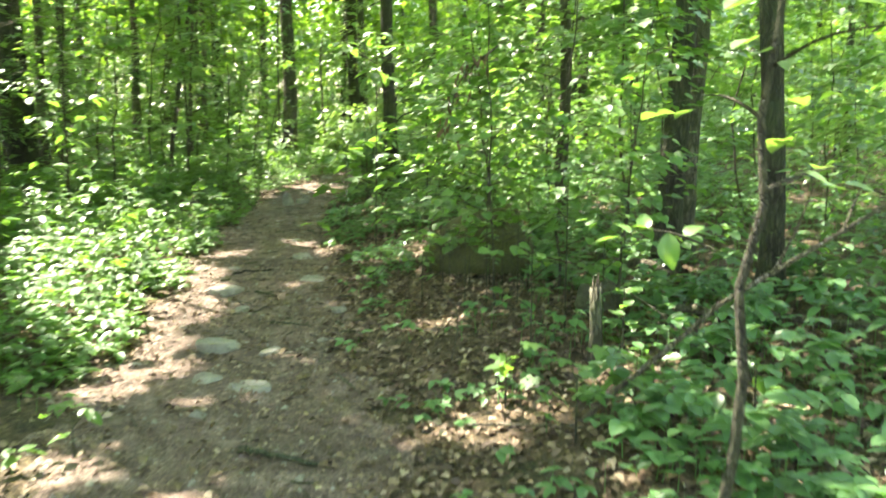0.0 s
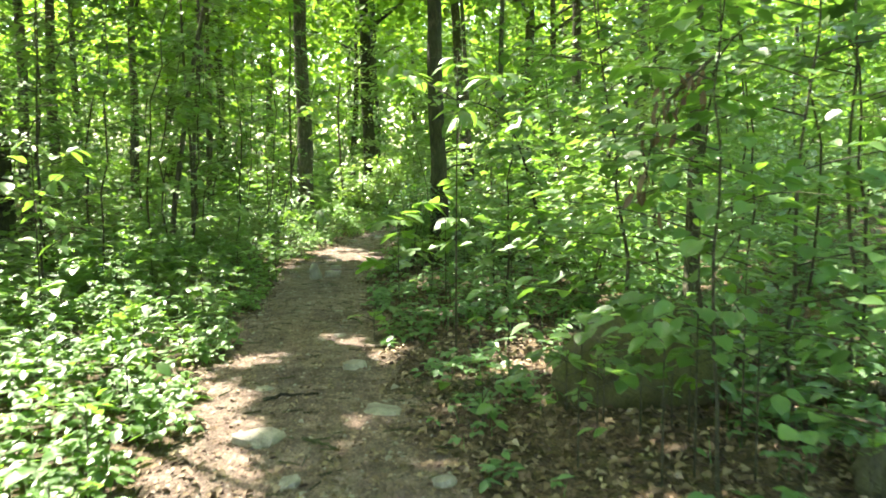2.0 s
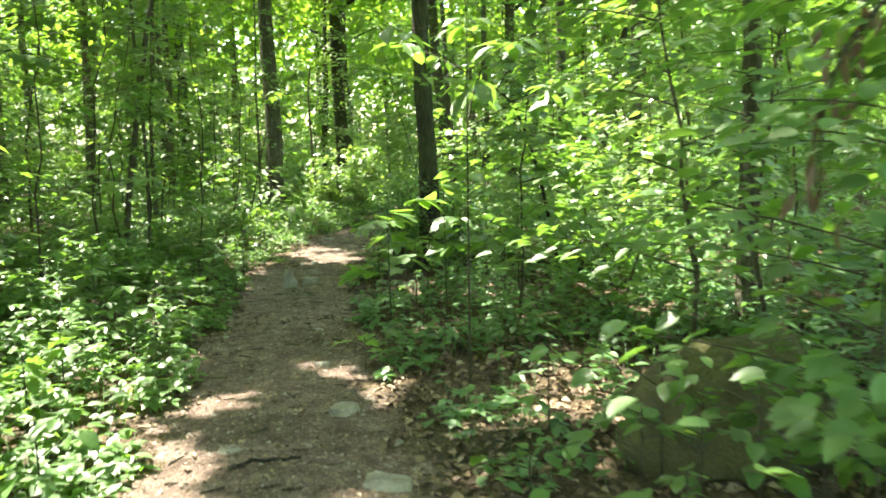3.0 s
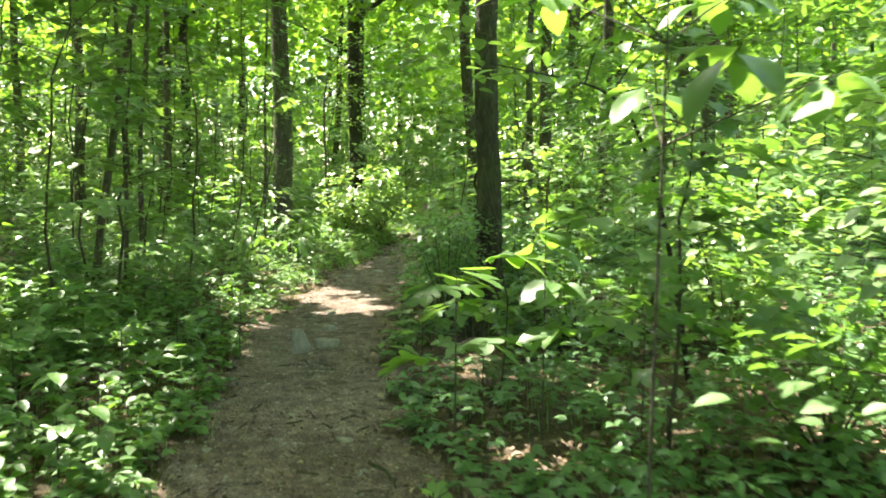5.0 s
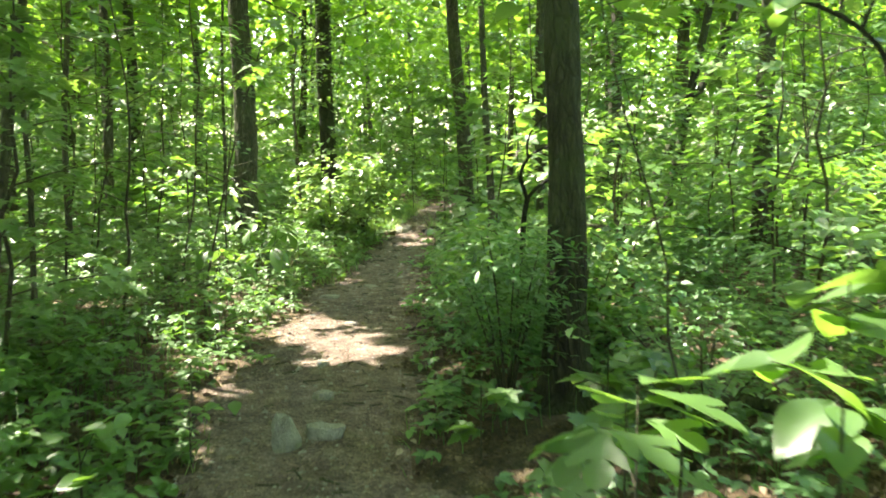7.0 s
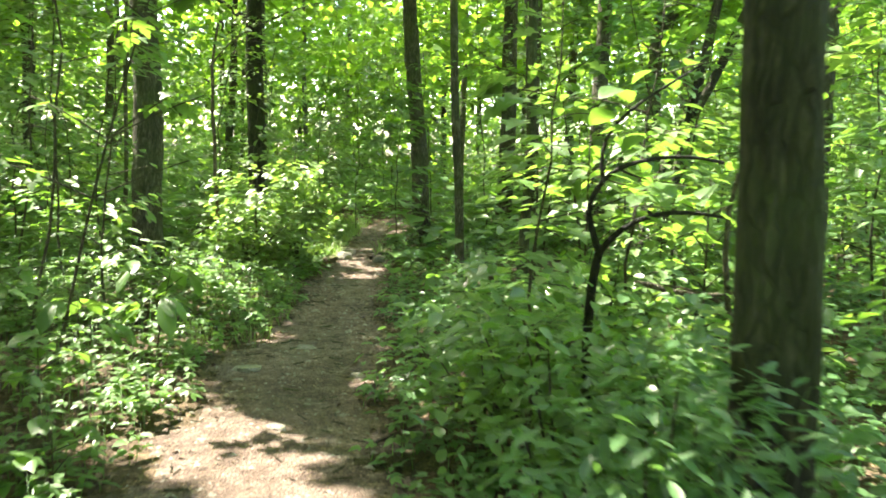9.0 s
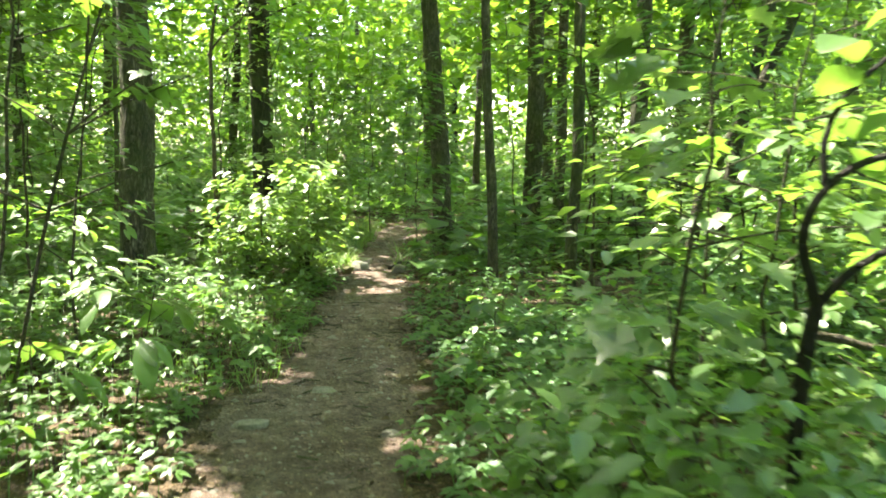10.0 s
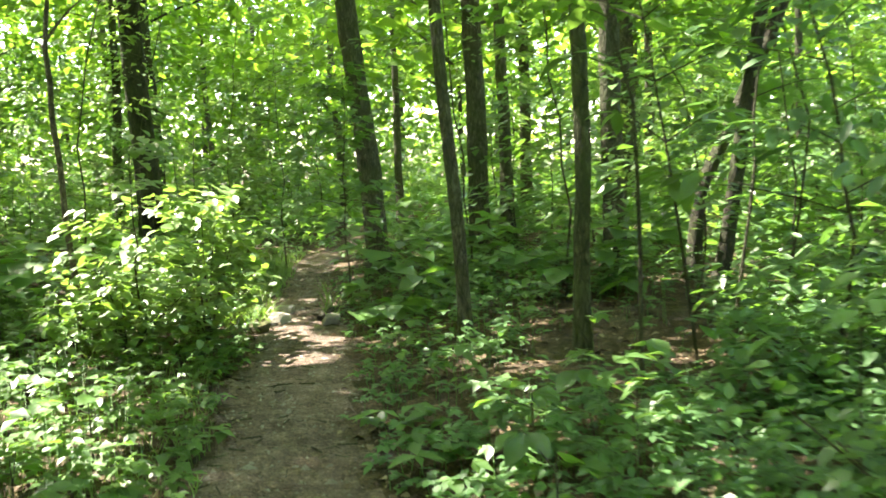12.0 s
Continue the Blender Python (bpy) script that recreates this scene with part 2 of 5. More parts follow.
# openings cut in the leaves overhead to put sun on these places: x, y, z, radius
# (-3.0, 9.8) to (-2.9, 11.4) only brighten a bank that lies in shade
OPENINGS = [(-1.65, 3.25, 0, 0.4), (-1.25, 4.05, 0, 0.2), (-0.95, 2.9, 0, 0.22), (-1.5, 4.6, 0, 0.2), (-1.9, 4.3, 0.1, 0.25), (-3.0, 9.8, 0.4, 0.34), (-3.25, 10.8, 0.4, 0.36), (-2.75, 9.1, 0.3, 0.25), (-3.5, 9.9, 0.4, 0.22), (-2.9, 11.4, 0.3, 0.25),
            (-2.2, 5.3, 0.3, 0.6), (-2.45, 6.2, 0.35, 0.8), (-2.75, 7.1, 0.35, 0.9), (-3.1, 8.0, 0.35, 0.8), (-3.5, 9.0, 0.4, 0.5), (-2.1, 8.4, 0, 0.26), (-1.8, 8.7, 0, 0.15), (-1.35, 8.8, 0, 0.13), (-1.8, 6.6, 0, 0.13),
            (-1.86, 5.9, 0, 0.16), (-1.4, 5.3, 0, 0.13), (-1.0, 4.9, 0, 0.12), (-0.9, 4.3, 0, 0.1), (-1.25, 6.9, 0, 0.13), (0.2, 3.7, 0.1, 0.25), (0.98, 4.5, 0.35, 0.28), (0.66, 2.45, 1.1, 0.38),
            (-2.25, 15.0, 0, 0.45), (-1.95, 14.5, 0, 0.34), (-2.45, 15.4, 0, 0.45), (-2.3, 14.2, 0, 0.2), (-2.75, 12.4, 0.1, 0.2), (-2.87, 12.95, 0.3, 0.2), (-2.95, 16.4, 0.3, 0.5), (-3.3, 16.9, 0.4, 0.45), (-2.15, 17.9, 0, 0.2),
            (-2.6, 19.1, 0.3, 0.45), (-2.6, 20.2, 0.3, 0.45), (-1.2, 21.4, 0, 0.18), (-2.05, 22.3, 0.7, 0.75), (-2.15, 22.8, 1.1, 0.75), (-2.7, 21.8, 0.6, 0.7), (-3.4, 21.0, 1.2, 0.6), (-3.0, 23.0, 1.8, 0.7), (-1.62, 23.2, 0.1, 0.28), (-1.35, 23.5, 0.1, 0.2), (-0.98, 22.3, 0.0, 0.12), (-0.6, 11.8, 0.2, 0.12), (-0.3, 11.5, 0.2, 0.14),
            (1.0, 11.4, 1.0, 0.8), (1.7, 12.6, 1.4, 0.9), (2.4, 14.2, 1.2, 0.8), (2.8, 15.6, 0.8, 0.7), (-0.7, 8.5, 1.9, 0.6), (0.0, 17.9, 0.4, 0.35), (3.5, 9.0, 0.8, 0.6), (-5, 17, 0.8, 0.7), (4, 20, 1.5, 1.1),
            (2.0, 19.6, 0.6, 0.5), (3.6, 23, 0.8, 0.9), (-3.3, 16.3, 2.3, 0.5), (-0.3, 15.6, 1.5, 0.5), (0.2, 15.0, 1.1, 0.55), (-0.7, 16.6, 0.4, 0.4), (-0.2, 13.9, 0.9, 0.4), (-0.9, 18.2, 0.4, 0.35), (0.6, 10.4, 1.8, 0.7), (0.3, 9.8, 1.2, 0.45), (5, 25, 2, 1.4), (-4.2, 19.5, 0.6, 0.6), (-5.5, 24, 0.8, 0.9), (-0.75, 10.05, 1.0, 0.32), (-1.16, 10.2, 0.8, 0.22), (-0.3, 10.3, 0.9, 0.3),
            (-1.3, 12.0, 0.8, 0.3), (-1.0, 11.6, 0.5, 0.2), (-3.2, 14.4, 0.5, 0.4), (-2.95, 13.6, 0.3, 0.3), (-3.1, 17.8, 0.5, 0.45), (-3.2, 19.8, 1.0, 0.5), (-3.0, 15.4, 0.3, 0.3)]


GAPS = 0.7
# places where little grows: x, y, radius
BARE = [(-2.1, 3.4, 0.75), (-0.9, 12.45, 0.25), (0.35, 19.5, 0.75), (0.95, 20.4, 0.7), (1.6, 21.6, 0.8), (-0.1, 6.3, 0.45), (0.25, 6.4, 0.45), (-0.1, 5.6, 0.5), (0.0, 4.6, 0.45), (0.3, 3.4, 0.4), (2.9, 22.2, 0.5)]


def shaded(p, clear=0.7):
    """True for the leaves that stand in none of the openings (leaves nearer than clear above the place stay)."""
    keep = np.ones(len(p), bool)
    s = np.array(TO_SUN)
    if clear > 0.5:                                  # clumpy gaps cut along the sun, their share set by region to tune brightness
        gx, gy = p[:, 0] - p[:, 2] * s[0] / s[2], p[:, 1] - p[:, 2] * s[1] / s[2]
        n = np.sin(2.3 * gx + 1.9 * np.sin(1.3 * gy)) * np.cos(2.1 * gy + 1.5 * np.sin(1.1 * gx + 2)) + 0.7 * np.sin(5.3 * gx - 2.2 * gy + 1) * np.cos(4.7 * gy + 1.7 * gx) + 0.5 * np.sin(11 * gx + 3 * gy) * np.cos(9.5 * gy - 4 * gx)
        near = (gy < 33) & (np.abs(gx) < 13)
        keep &= ~((n > np.where((off_trail(gx, gy) < 0.1) | ((gx > -1) & (gx < 2) & (gy > 11.2) & (gy < 13.2)) | ((gx > 0.7) & (gx < 2.6) & (gy > 1.5) & (gy < 5)) | ((gx > -0.5) & (gx < 1.6) & (gy > 4.4) & (gy < 8.2)), 0.88, np.where(near, np.where((gx < -2.3) & (gx > -5) & (gy > 8.5) & (gy < 13), 0.05, np.where((gx > -1) & (gx < 6) & (gy > 16) & (gy < 25), 0.56, GAPS)), 0.75))) & (p[:, 2] > 2.2) & (gy < 62))
    for x, y, z, r in OPENINGS:
        q = p - np.array((x, y, z))
        along = q @ s
        away = np.linalg.norm(q - along[:, None] * s, axis=1)
        keep &= ~((along > clear) & (away < r))
    return keep


# ---------------------------------------------------------------- mesh helpers
RNG = np.random.default_rng(7)


def mesh_of(name, verts, tris, material, smooth=False):
    me = bpy.data.meshes.new(name)
    n, f = len(verts), len(tris)
    me.vertices.add(n)
    me.vertices.foreach_set("co", np.ascontiguousarray(verts, np.float32).ravel())
    me.loops.add(3 * f)
    me.loops.foreach_set("vertex_index", np.ascontiguousarray(tris, np.int32).ravel())
    me.polygons.add(f)
    me.polygons.foreach_set("loop_start", np.arange(0, 3 * f, 3, dtype=np.int32))
    me.update(calc_edges=True)
    me.validate()
    if smooth:
        me.polygons.foreach_set("use_smooth", np.ones(f, bool))
    me.materials.append(material)
    return me


def part(name, me, parent, label=""):
    ob = new(name, me)
    ob.parent = parent
    return tagged(ob, label)


def thing(name, place, label, category, group=""):
    ob = new(name)
    ob.location = place
    ob.empty_display_size = 0.2
    return tagged(ob, label, category, group)


def joined(parts):
    vs, ts, n = [], [], 0
    for v, t in parts:
        vs.append(v)
        ts.append(t + n)
        n += len(v)
    return np.concatenate(vs), np.concatenate(ts)


def tube(points, radii, sides=7, gnarl=0.0, rng=RNG):
    """A tapered limb along points, closed at its end."""
    p, r = np.asarray(points, float), np.asarray(radii, float)
    d = np.gradient(p, axis=0)
    d /= np.linalg.norm(d, axis=1)[:, None] + 1e-9
    ref = np.where(np.abs(d[:, 2:3]) > 0.9, np.array([[1.0, 0, 0]]), np.array([[0, 0, 1.0]]))
    ref = ref[0] + 0 * ref
    a = np.cross(d, ref)
    a /= np.linalg.norm(a, axis=1)[:, None] + 1e-9
    b = np.cross(d, a)
    ang = np.linspace(0, 2 * math.pi, sides, endpoint=False)
    rr = r[:, None] * (1 + gnarl * rng.normal(size=(len(p), sides)))
    v = p[:, None, :] + rr[:, :, None] * (np.cos(ang)[None, :, None] * a[:, None, :] + np.sin(ang)[None, :, None] * b[:, None, :])
    v = np.concatenate([v.reshape(-1, 3), p[-1:]])
    t = []
    for i in range(len(p) - 1):
        for j in range(sides):
            k = (j + 1) % sides
            q0, q1, q2, q3 = i * sides + j, i * sides + k, (i + 1) * sides + k, (i + 1) * sides + j
            t += [(q0, q1, q2), (q0, q2, q3)]
    top = (len(p) - 1) * sides
    t += [(top + j, top + (j + 1) % sides, len(v) - 1) for j in range(sides)]
    return v, np.array(t)


def curve_points(points, n=14):
    """A smooth line through a few points."""
    p = np.asarray(points, float)
    u = np.linspace(0, 1, len(p))
    w = np.linspace(0, 1, n)
    c = np.stack([np.interp(w, u, p[:, k]) for k in range(p.shape[1])], 1)
    for _ in range(3):
        c[1:-1] = 0.25 * c[:-2] + 0.5 * c[1:-1] + 0.25 * c[2:]
    return c


# leaf shapes: length 1 along y, lying flat with the midrib a little sunk
def blade(outline, fold=0.14, curl=0.12):
    v = [(0, 0, 0)]
    half = [(x, y) for x, y in outline]
    for x, y in half:
        v.append((x, y, fold * abs(x) * 2 - curl * y * y))
    for x, y in reversed(half[:-1]):
        v.append((-x, y, fold * abs(x) * 2 - curl * y * y))
    v.append((0, 0.5, -curl * 0.25))
    n = len(v)
    t = [(i, i + 1, n - 1) for i in range(n - 2)] + [(n - 2, 0, n - 1)]
    return np.array(v, float), np.array(t)


SIMPLE = blade([(0.3, 0.42), (0, 1.0)])
OVATE = blade([(0.2, 0.12), (0.31, 0.38), (0.22, 0.7), (0, 1.0)])
LEAFLET = blade([(0.24, 0.2), (0.27, 0.52), (0, 1.0)])
ROUND = blade([(0.17, 0.02), (0.32, 0.14), (0.39, 0.36), (0.35, 0.58), (0.22, 0.8), (0.08, 0.93), (0, 1.0)])
LONG = blade([(0.1, 0.15), (0.17, 0.5), (0.12, 0.8), (0, 1.0)])
MAPLE = blade([(0.2, -0.04), (0.36, 0.08), (0.22, 0.24), (0.55, 0.5), (0.3, 0.52), (0.32, 0.66), (0.17, 0.66), (0, 1.0)], 0.08, 0.18)
MITTEN = blade([(0.12, 0.2), (0.42, 0.58), (0.34, 0.72), (0.19, 0.62), (0.2, 0.85), (0, 1.0)], 0.1, 0.15)
SHARD = (np.array([(0, 0, 0), (0.42, 0.5, 0.1), (0, 1, -0.1), (-0.42, 0.5, 0.1)], float), np.array([(0, 1, 2), (0, 2, 3)]))


def leaves(shape, place, azimuth, droop, size, tilt=0.35, rng=RNG):
    """Many leaves of one shape. place n x 3; azimuth: the way each one points; droop: radians below level."""
    tv, tt = shape
    n = len(place)
    if not n:
        return np.zeros((0, 3)), np.zeros((0, 3), int)
    droop = np.broadcast_to(droop, (n,))
    size = np.broadcast_to(size, (n,))
    f = np.stack([np.cos(azimuth) * np.cos(droop), np.sin(azimuth) * np.cos(droop), -np.sin(droop)], 1)
    u = np.stack([rng.normal(0, tilt, n), rng.normal(0, tilt, n), np.ones(n)], 1)
    r = np.cross(f, u)
    r /= np.linalg.norm(r, axis=1)[:, None]
    u = np.cross(r, f)
    v = place[:, None, :] + size[:, None, None] * (tv[None, :, 0:1] * r[:, None] + tv[None, :, 1:2] * f[:, None] + tv[None, :, 2:3] * u[:, None])
    t = tt[None] + (np.arange(n) * len(tv))[:, None, None]
    return v.reshape(-1, 3), t.reshape(-1, 3)
# ---------------------------------------------------------------- ground and trail
def build_ground():
    def axis(a, b, fine_a, fine_b, step, coarse):
        left = [fine_a - (fine_a - a) * (i / coarse) ** 2.5 for i in range(coarse, 0, -1)]
        right = [fine_b + (b - fine_b) * (i / coarse) ** 2.5 for i in range(1, coarse + 1)]
        return np.array(left + list(np.arange(fine_a, fine_b + 1e-6, step)) + right)
    xs, ys = axis(-900, 900, -4.2, 3.0, 0.085, 26), axis(-600, 900, 0.5, 31.0, 0.085, 26)
    X, Y = np.meshgrid(xs, ys)
    x, y = X.ravel(), Y.ravel()
    far = np.clip((np.hypot(x, y - 15) - 60) / 60, 0, 1)
    z = ground_z(x, y) * (1 - far)
    v = np.stack([x, y, z], 1)
    near = (np.abs(x) < 6) & (y > -1) & (y < 32)
    v[:, 2] += np.where(near, RNG.normal(0, 0.0035, len(v)), 0)
    nx = len(xs)
    i = (np.arange(len(ys) - 1)[:, None] * nx + np.arange(nx - 1)[None]).ravel()
    quads = np.stack([i, i + 1, i + nx + 1, i + nx], 1)
    c = v[quads].mean(1)
    on = (off_trail(c[:, 0], c[:, 1]) < 0) & (c[:, 1] > -8) & (c[:, 1] < 40)
    for name, chosen, mat, label in (("path", on, TRAIL, "trodden brown dirt footpath with grit and stones"), ("ground", ~on, SOIL, "forest floor of dark soil under leaves")):
        q = quads[chosen]
        used, back = np.unique(q, return_inverse=True)
        q = back.reshape(-1, 4)
        me = mesh_of(name, v[used], np.concatenate([q[:, [0, 1, 2]], q[:, [0, 2, 3]]]), mat, True)
        tagged(new(name, me), label, "footpath" if name == "path" else "ground", kind="structure")


build_ground()


# ---------------------------------------------------------------- trees
def rest(x, y):
    return float(ground_z(x, y))


def crown_leaves(centres, n, size, shape=SHARD):
    """Leaf sprays round the ends of limbs."""
    k = RNG.integers(0, len(centres), n)
    p = np.asarray(centres)[k] + RNG.normal(0, 1, (n, 3)) * np.array([1.0, 1.0, 0.45]) * 1.15
    p = p[shaded(p)]
    return leaves(shape, p, RNG.uniform(0, 6.28, len(p)), RNG.normal(0.3, 0.3, len(p)), RNG.uniform(0.7, 1.3, len(p)) * size, 0.5)


def tree(x, y, diameter, bend=((0, 0),), height=13.0, bark=None, label="", crown=4200, leaf=0.25, first=4.5, sides=18, group="forest trees", flare=0.55):
    """A forest tree: a fluted trunk with flared foot, limbs, and a crown of leaves. bend: how far the trunk leans (x, y) at even steps up to 4 m."""
    z0 = rest(x, y) - 0.06
    ob = thing("tree", (x, y, z0), label or "tall forest tree with rough grey-brown bark and green crown", "tree", group)
    n = 64 if crown and sides > 12 else 20
    hs = np.linspace(0, 1, n) ** 1.5 * height
    steps = np.linspace(0, 4, len(bend))
    bx, by = np.interp(hs, steps, [b[0] for b in bend]), np.interp(hs, steps, [b[1] for b in bend])
    if len(bend) > 1:
        over = np.clip(hs - 4, 0, None) / (steps[1] - steps[0])
        bx, by = bx + 0.5 * over * (bend[-1][0] - bend[-2][0]), by + 0.5 * over * (bend[-1][1] - bend[-2][1])
    ph = RNG.uniform(0, 6)
    bx, by = bx + 0.015 * np.sin(hs * 1.9 + ph) * np.minimum(hs, 1), by + 0.015 * np.cos(hs * 1.6 + ph) * np.minimum(hs, 1)
    pts = np.stack([bx, by, hs], 1)
    rad = diameter / 2 * (1 - 0.72 * hs / height) * (1 + flare * np.exp(-hs / (0.06 + 0.18 * flare)))
    v, t = tube(pts, rad, sides)
    ang = np.tile(np.linspace(0, 2 * math.pi, sides, endpoint=False), n)
    flute = 1 + 0.05 * np.sin(3 * ang + ph + 0.4 * np.repeat(hs, sides)) + 0.035 * np.sin(7 * ang + 2 * ph) + RNG.normal(0, 0.035, n * sides) + 0.04 * np.sin(5 * ang + 9 * np.repeat(hs, sides) + ph) * np.sin(4.3 * np.repeat(hs, sides)) + 0.05 * np.sin(2 * ang + 2.3 * np.repeat(hs, sides)) * np.cos(1.7 * np.repeat(hs, sides) + ph)
    flute += 0.25 * np.repeat(np.exp(-hs / 0.15), sides) * np.maximum(0, np.sin(4 * ang + ph))
    mid = np.repeat(pts, sides, 0)
    v[:-1] = mid + (v[:-1] - mid) * flute[:, None]
    part("trunk", mesh_of("trunk", v, t, bark or BARK, True), ob)
    ends = []
    for k in range(7):
        f = RNG.uniform(first, height * 0.95)
        i = int(np.argmin(np.abs(hs - f)))
        a, l = k * 2.4 + ph, RNG.uniform(1.8, 4.0) * (1.15 - 0.5 * f / height)
        d = np.array([math.cos(a), math.sin(a), 0])
        q = curve_points([pts[i], pts[i] + d * l * 0.5 + (0, 0, 0.3 * l), pts[i] + d * l + (0, 0, 0.45 * l)], 7)
        part("limb", mesh_of("limb", *tube(q, np.linspace(rad[i] * 0.5, 0.012, 7), 6), bark or BARK, True), ob)
        ends += [q[3], q[5], q[6]]
    if crown:
        base = np.array([x, y, z0])
        v, t = crown_leaves([e + base for e in ends], crown, leaf)
        part("crown", mesh_of("crown", v - base, t, LEAF_CROWN), ob, "green broadleaf crown")
    return ob


# the trunks that line the trail: x, y, diameter, lean
tree(-6.9, 14.0, 0.54, ((0, 0), (-0.1, 0)), bark=BARK_DARK, label="thick dark-barked tree trunk among leafy saplings")
tree(1.8, 6.85, 0.2, ((0, 0), (0.04, 0), (0.1, 0), (0.16, 0), (0.2, 0)), bark=BARK_DARK, label="dark slender tree trunk beside the leaf litter")
tree(2.1, 7.35, 0.17, ((0, 0), (0.05, 0), (0.12, 0)), label="paler slender trunk close beside a dark one")
tree(2.42, 6.15, 0.17, ((0, 0), (-0.02, 0), (-0.12, 0), (-0.26, 0), (-0.4, 0)), bark=BARK_DARK, label="dark leaning tree trunk above fallen branches")
tree(-0.78, 12.75, 0.2, ((0, 0), (0.01, 0), (-0.04, 0), (-0.05, 0)), bark=BARK_DARK, label="dark furrowed trunk standing beside the path in shrubs", sides=26, flare=1.1)
tree(-3.8, 21.5, 0.36, ((0, 0), (0, 0), (-0.03, 0)), label="stout grey-brown trunk among sunlit undergrowth")
tree(-2.95, 29.0, 0.42, ((0, 0), (-0.05, 0), (-0.1, 0)), bark=BARK_DARK, label="dark upright trunk far beside the path")
tree(0.0, 25.2, 0.3, ((0, 0), (-0.08, 0), (-0.18, 0), (-0.3, 0)), label="brown trunk with a bare patch leaning over the path")
tree(-0.05, 21.2, 0.11, ((0, 0), (-0.05, 0), (-0.12, 0), (-0.2, 0)), label="slender grey pole-like tree", crown=500)
tree(1.75, 26.6, 0.32, ((0, 0), (0, 0)), label="broad grey-brown trunk behind thin stems")
tree(0.47, 20.1, 0.12, ((0, 0), (0.05, 0), (0.02, 0), (0.05, 0)), bark=BARK_MOSSY, label="straight slender trunk with green undergrowth at its foot", crown=700)
tree(2.65, 24.1, 0.28, ((0, 0), (0.02, 0)), label="upright brown trunk in the shade")
tree(2.98, 22.9, 0.16, ((0, 0), (0.12, 0), (0.65, 0), (1.18, 0), (1.6, 0)), bark=BARK_DARK, label="thin dark trunk that bends to one side", crown=600)
tree(3.12, 22.6, 0.16, ((0, 0), (0.17, 0), (0.38, 0), (0.57, 0), (0.75, 0)), bark=BARK_DARK, label="leaning dark trunk beside a bent one")
tree(2.54, 27.7, 0.22, ((0, 0), (0, 0)), label="slim upright brown trunk deeper in the wood", crown=900)
tree(6.6, 31.5, 0.42, ((0, 0), (0, 0)), label="far upright trunk in green shade")
tree(1.28, 9.15, 0.13, ((0, 0), (0.0, 0), (-0.08, 0)), label="slim brown trunk behind leafy shrubs", crown=2200)
tree(3.0, 18.6, 0.24, ((0, 0), (0.03, 0)), label="upright trunk behind a forked shrub")

# taller trees added to shade the bank and boulder, several of them out of view
for x, y, d in [(-8.0, 17.2, 0.2), (-9.2, 21.0, 0.24), (-7.6, 12.4, 0.18), (-9.4, 26.5, 0.26), (-10.8, 15.0, 0.22), (-8.8, 31.0, 0.24), (-6.8, 24.6, 0.18), (-5.0, 8.9, 0.14)]:
    tree(x, y, d, ((0, 0), (0.03, 0), (0.08, 0)), label="tall straight tree added deeper in the wood for shade", crown=2300 if x < -6 else 1300, leaf=0.3, group="trees of the wood")

# slim pole trees on the bank, their crowns added to shade the path
for x, y, d, bend in [(-5.2, 9.4, 0.05, ((0, 0), (0.03, 0), (0.1, 0))), (-4.75, 14.8, 0.085, ((0, 0), (0.1, 0), (0.28, 0), (0.5, 0), (0.75, 0))), (-4.45, 14.9, 0.05, ((0, 0), (0.02, 0), (-0.04, 0))),
                      (-5.4, 18.4, 0.08, ((0, 0), (0.05, 0), (0.2, 0))), (-4.6, 24.0, 0.07, ((0, 0), (0.1, 0))), (-6.6, 7.2, 0.09, ((0, 0), (0.1, 0))), (-4.6, 3.4, 0.1, ((0, 0), (0.1, 0))), (-4.0, 5.3, 0.07, ((0, 0), (-0.1, 0))), (-5.4, 1.2, 0.12, ((0, 0), (0.1, 0)))]:
    # those at y < 6 stand out of view, added to shade the near path
    tree(x, y, d, bend, 9.0, BARK, "slim pole-like young tree with a high crown added for shade", 3600 if y < 6 else 2600, 0.22, 3.9, 12, "pole trees")

# the rest of the wood around: trunks with their crowns
SPOTS = []
for _ in range(6000):
    x, y = RNG.uniform(-34, 34), RNG.uniform(-14, 68)
    d = float(off_trail(x, y))
    in_front = y > 0 and abs(x + 1.5) < 2.2 + 0.33 * y
    if d < 1.2 or (in_front and y < 30) or any(math.hypot(x - a, y - b) < 3.0 for a, b in SPOTS):
        continue
    SPOTS.append((x, y))
    if len(SPOTS) >= 120:
        break
for x, y in SPOTS:
    l = RNG.normal(0, 0.05)
    far = y > 30 or abs(x) > 14
    tree(x, y, RNG.uniform(0.14, 0.42), ((0, 0), (l, 0), (2.2 * l, 0)), bark=BARK if RNG.random() < 0.75 else BARK_DARK, crown=1900 if far else 2800, leaf=0.36 if far else 0.27, sides=10, first=3.0 if far else 4.5, group="trees of the wood")


# trees beyond the bend of the path, added to shade and darken the background
for x, y, d in [(2.6, 36.5, 0.22), (5.2, 34.0, 0.3), (-8.0, 38.5, 0.3), (9.5, 36.0, 0.3)]:
    tree(x, y, d, ((0, 0), (0.02, 0), (0.05, 0)), label="tall straight tree beyond the bend of the path", crown=1100, leaf=0.3, sides=10, first=4.5, group="trees of the wood")


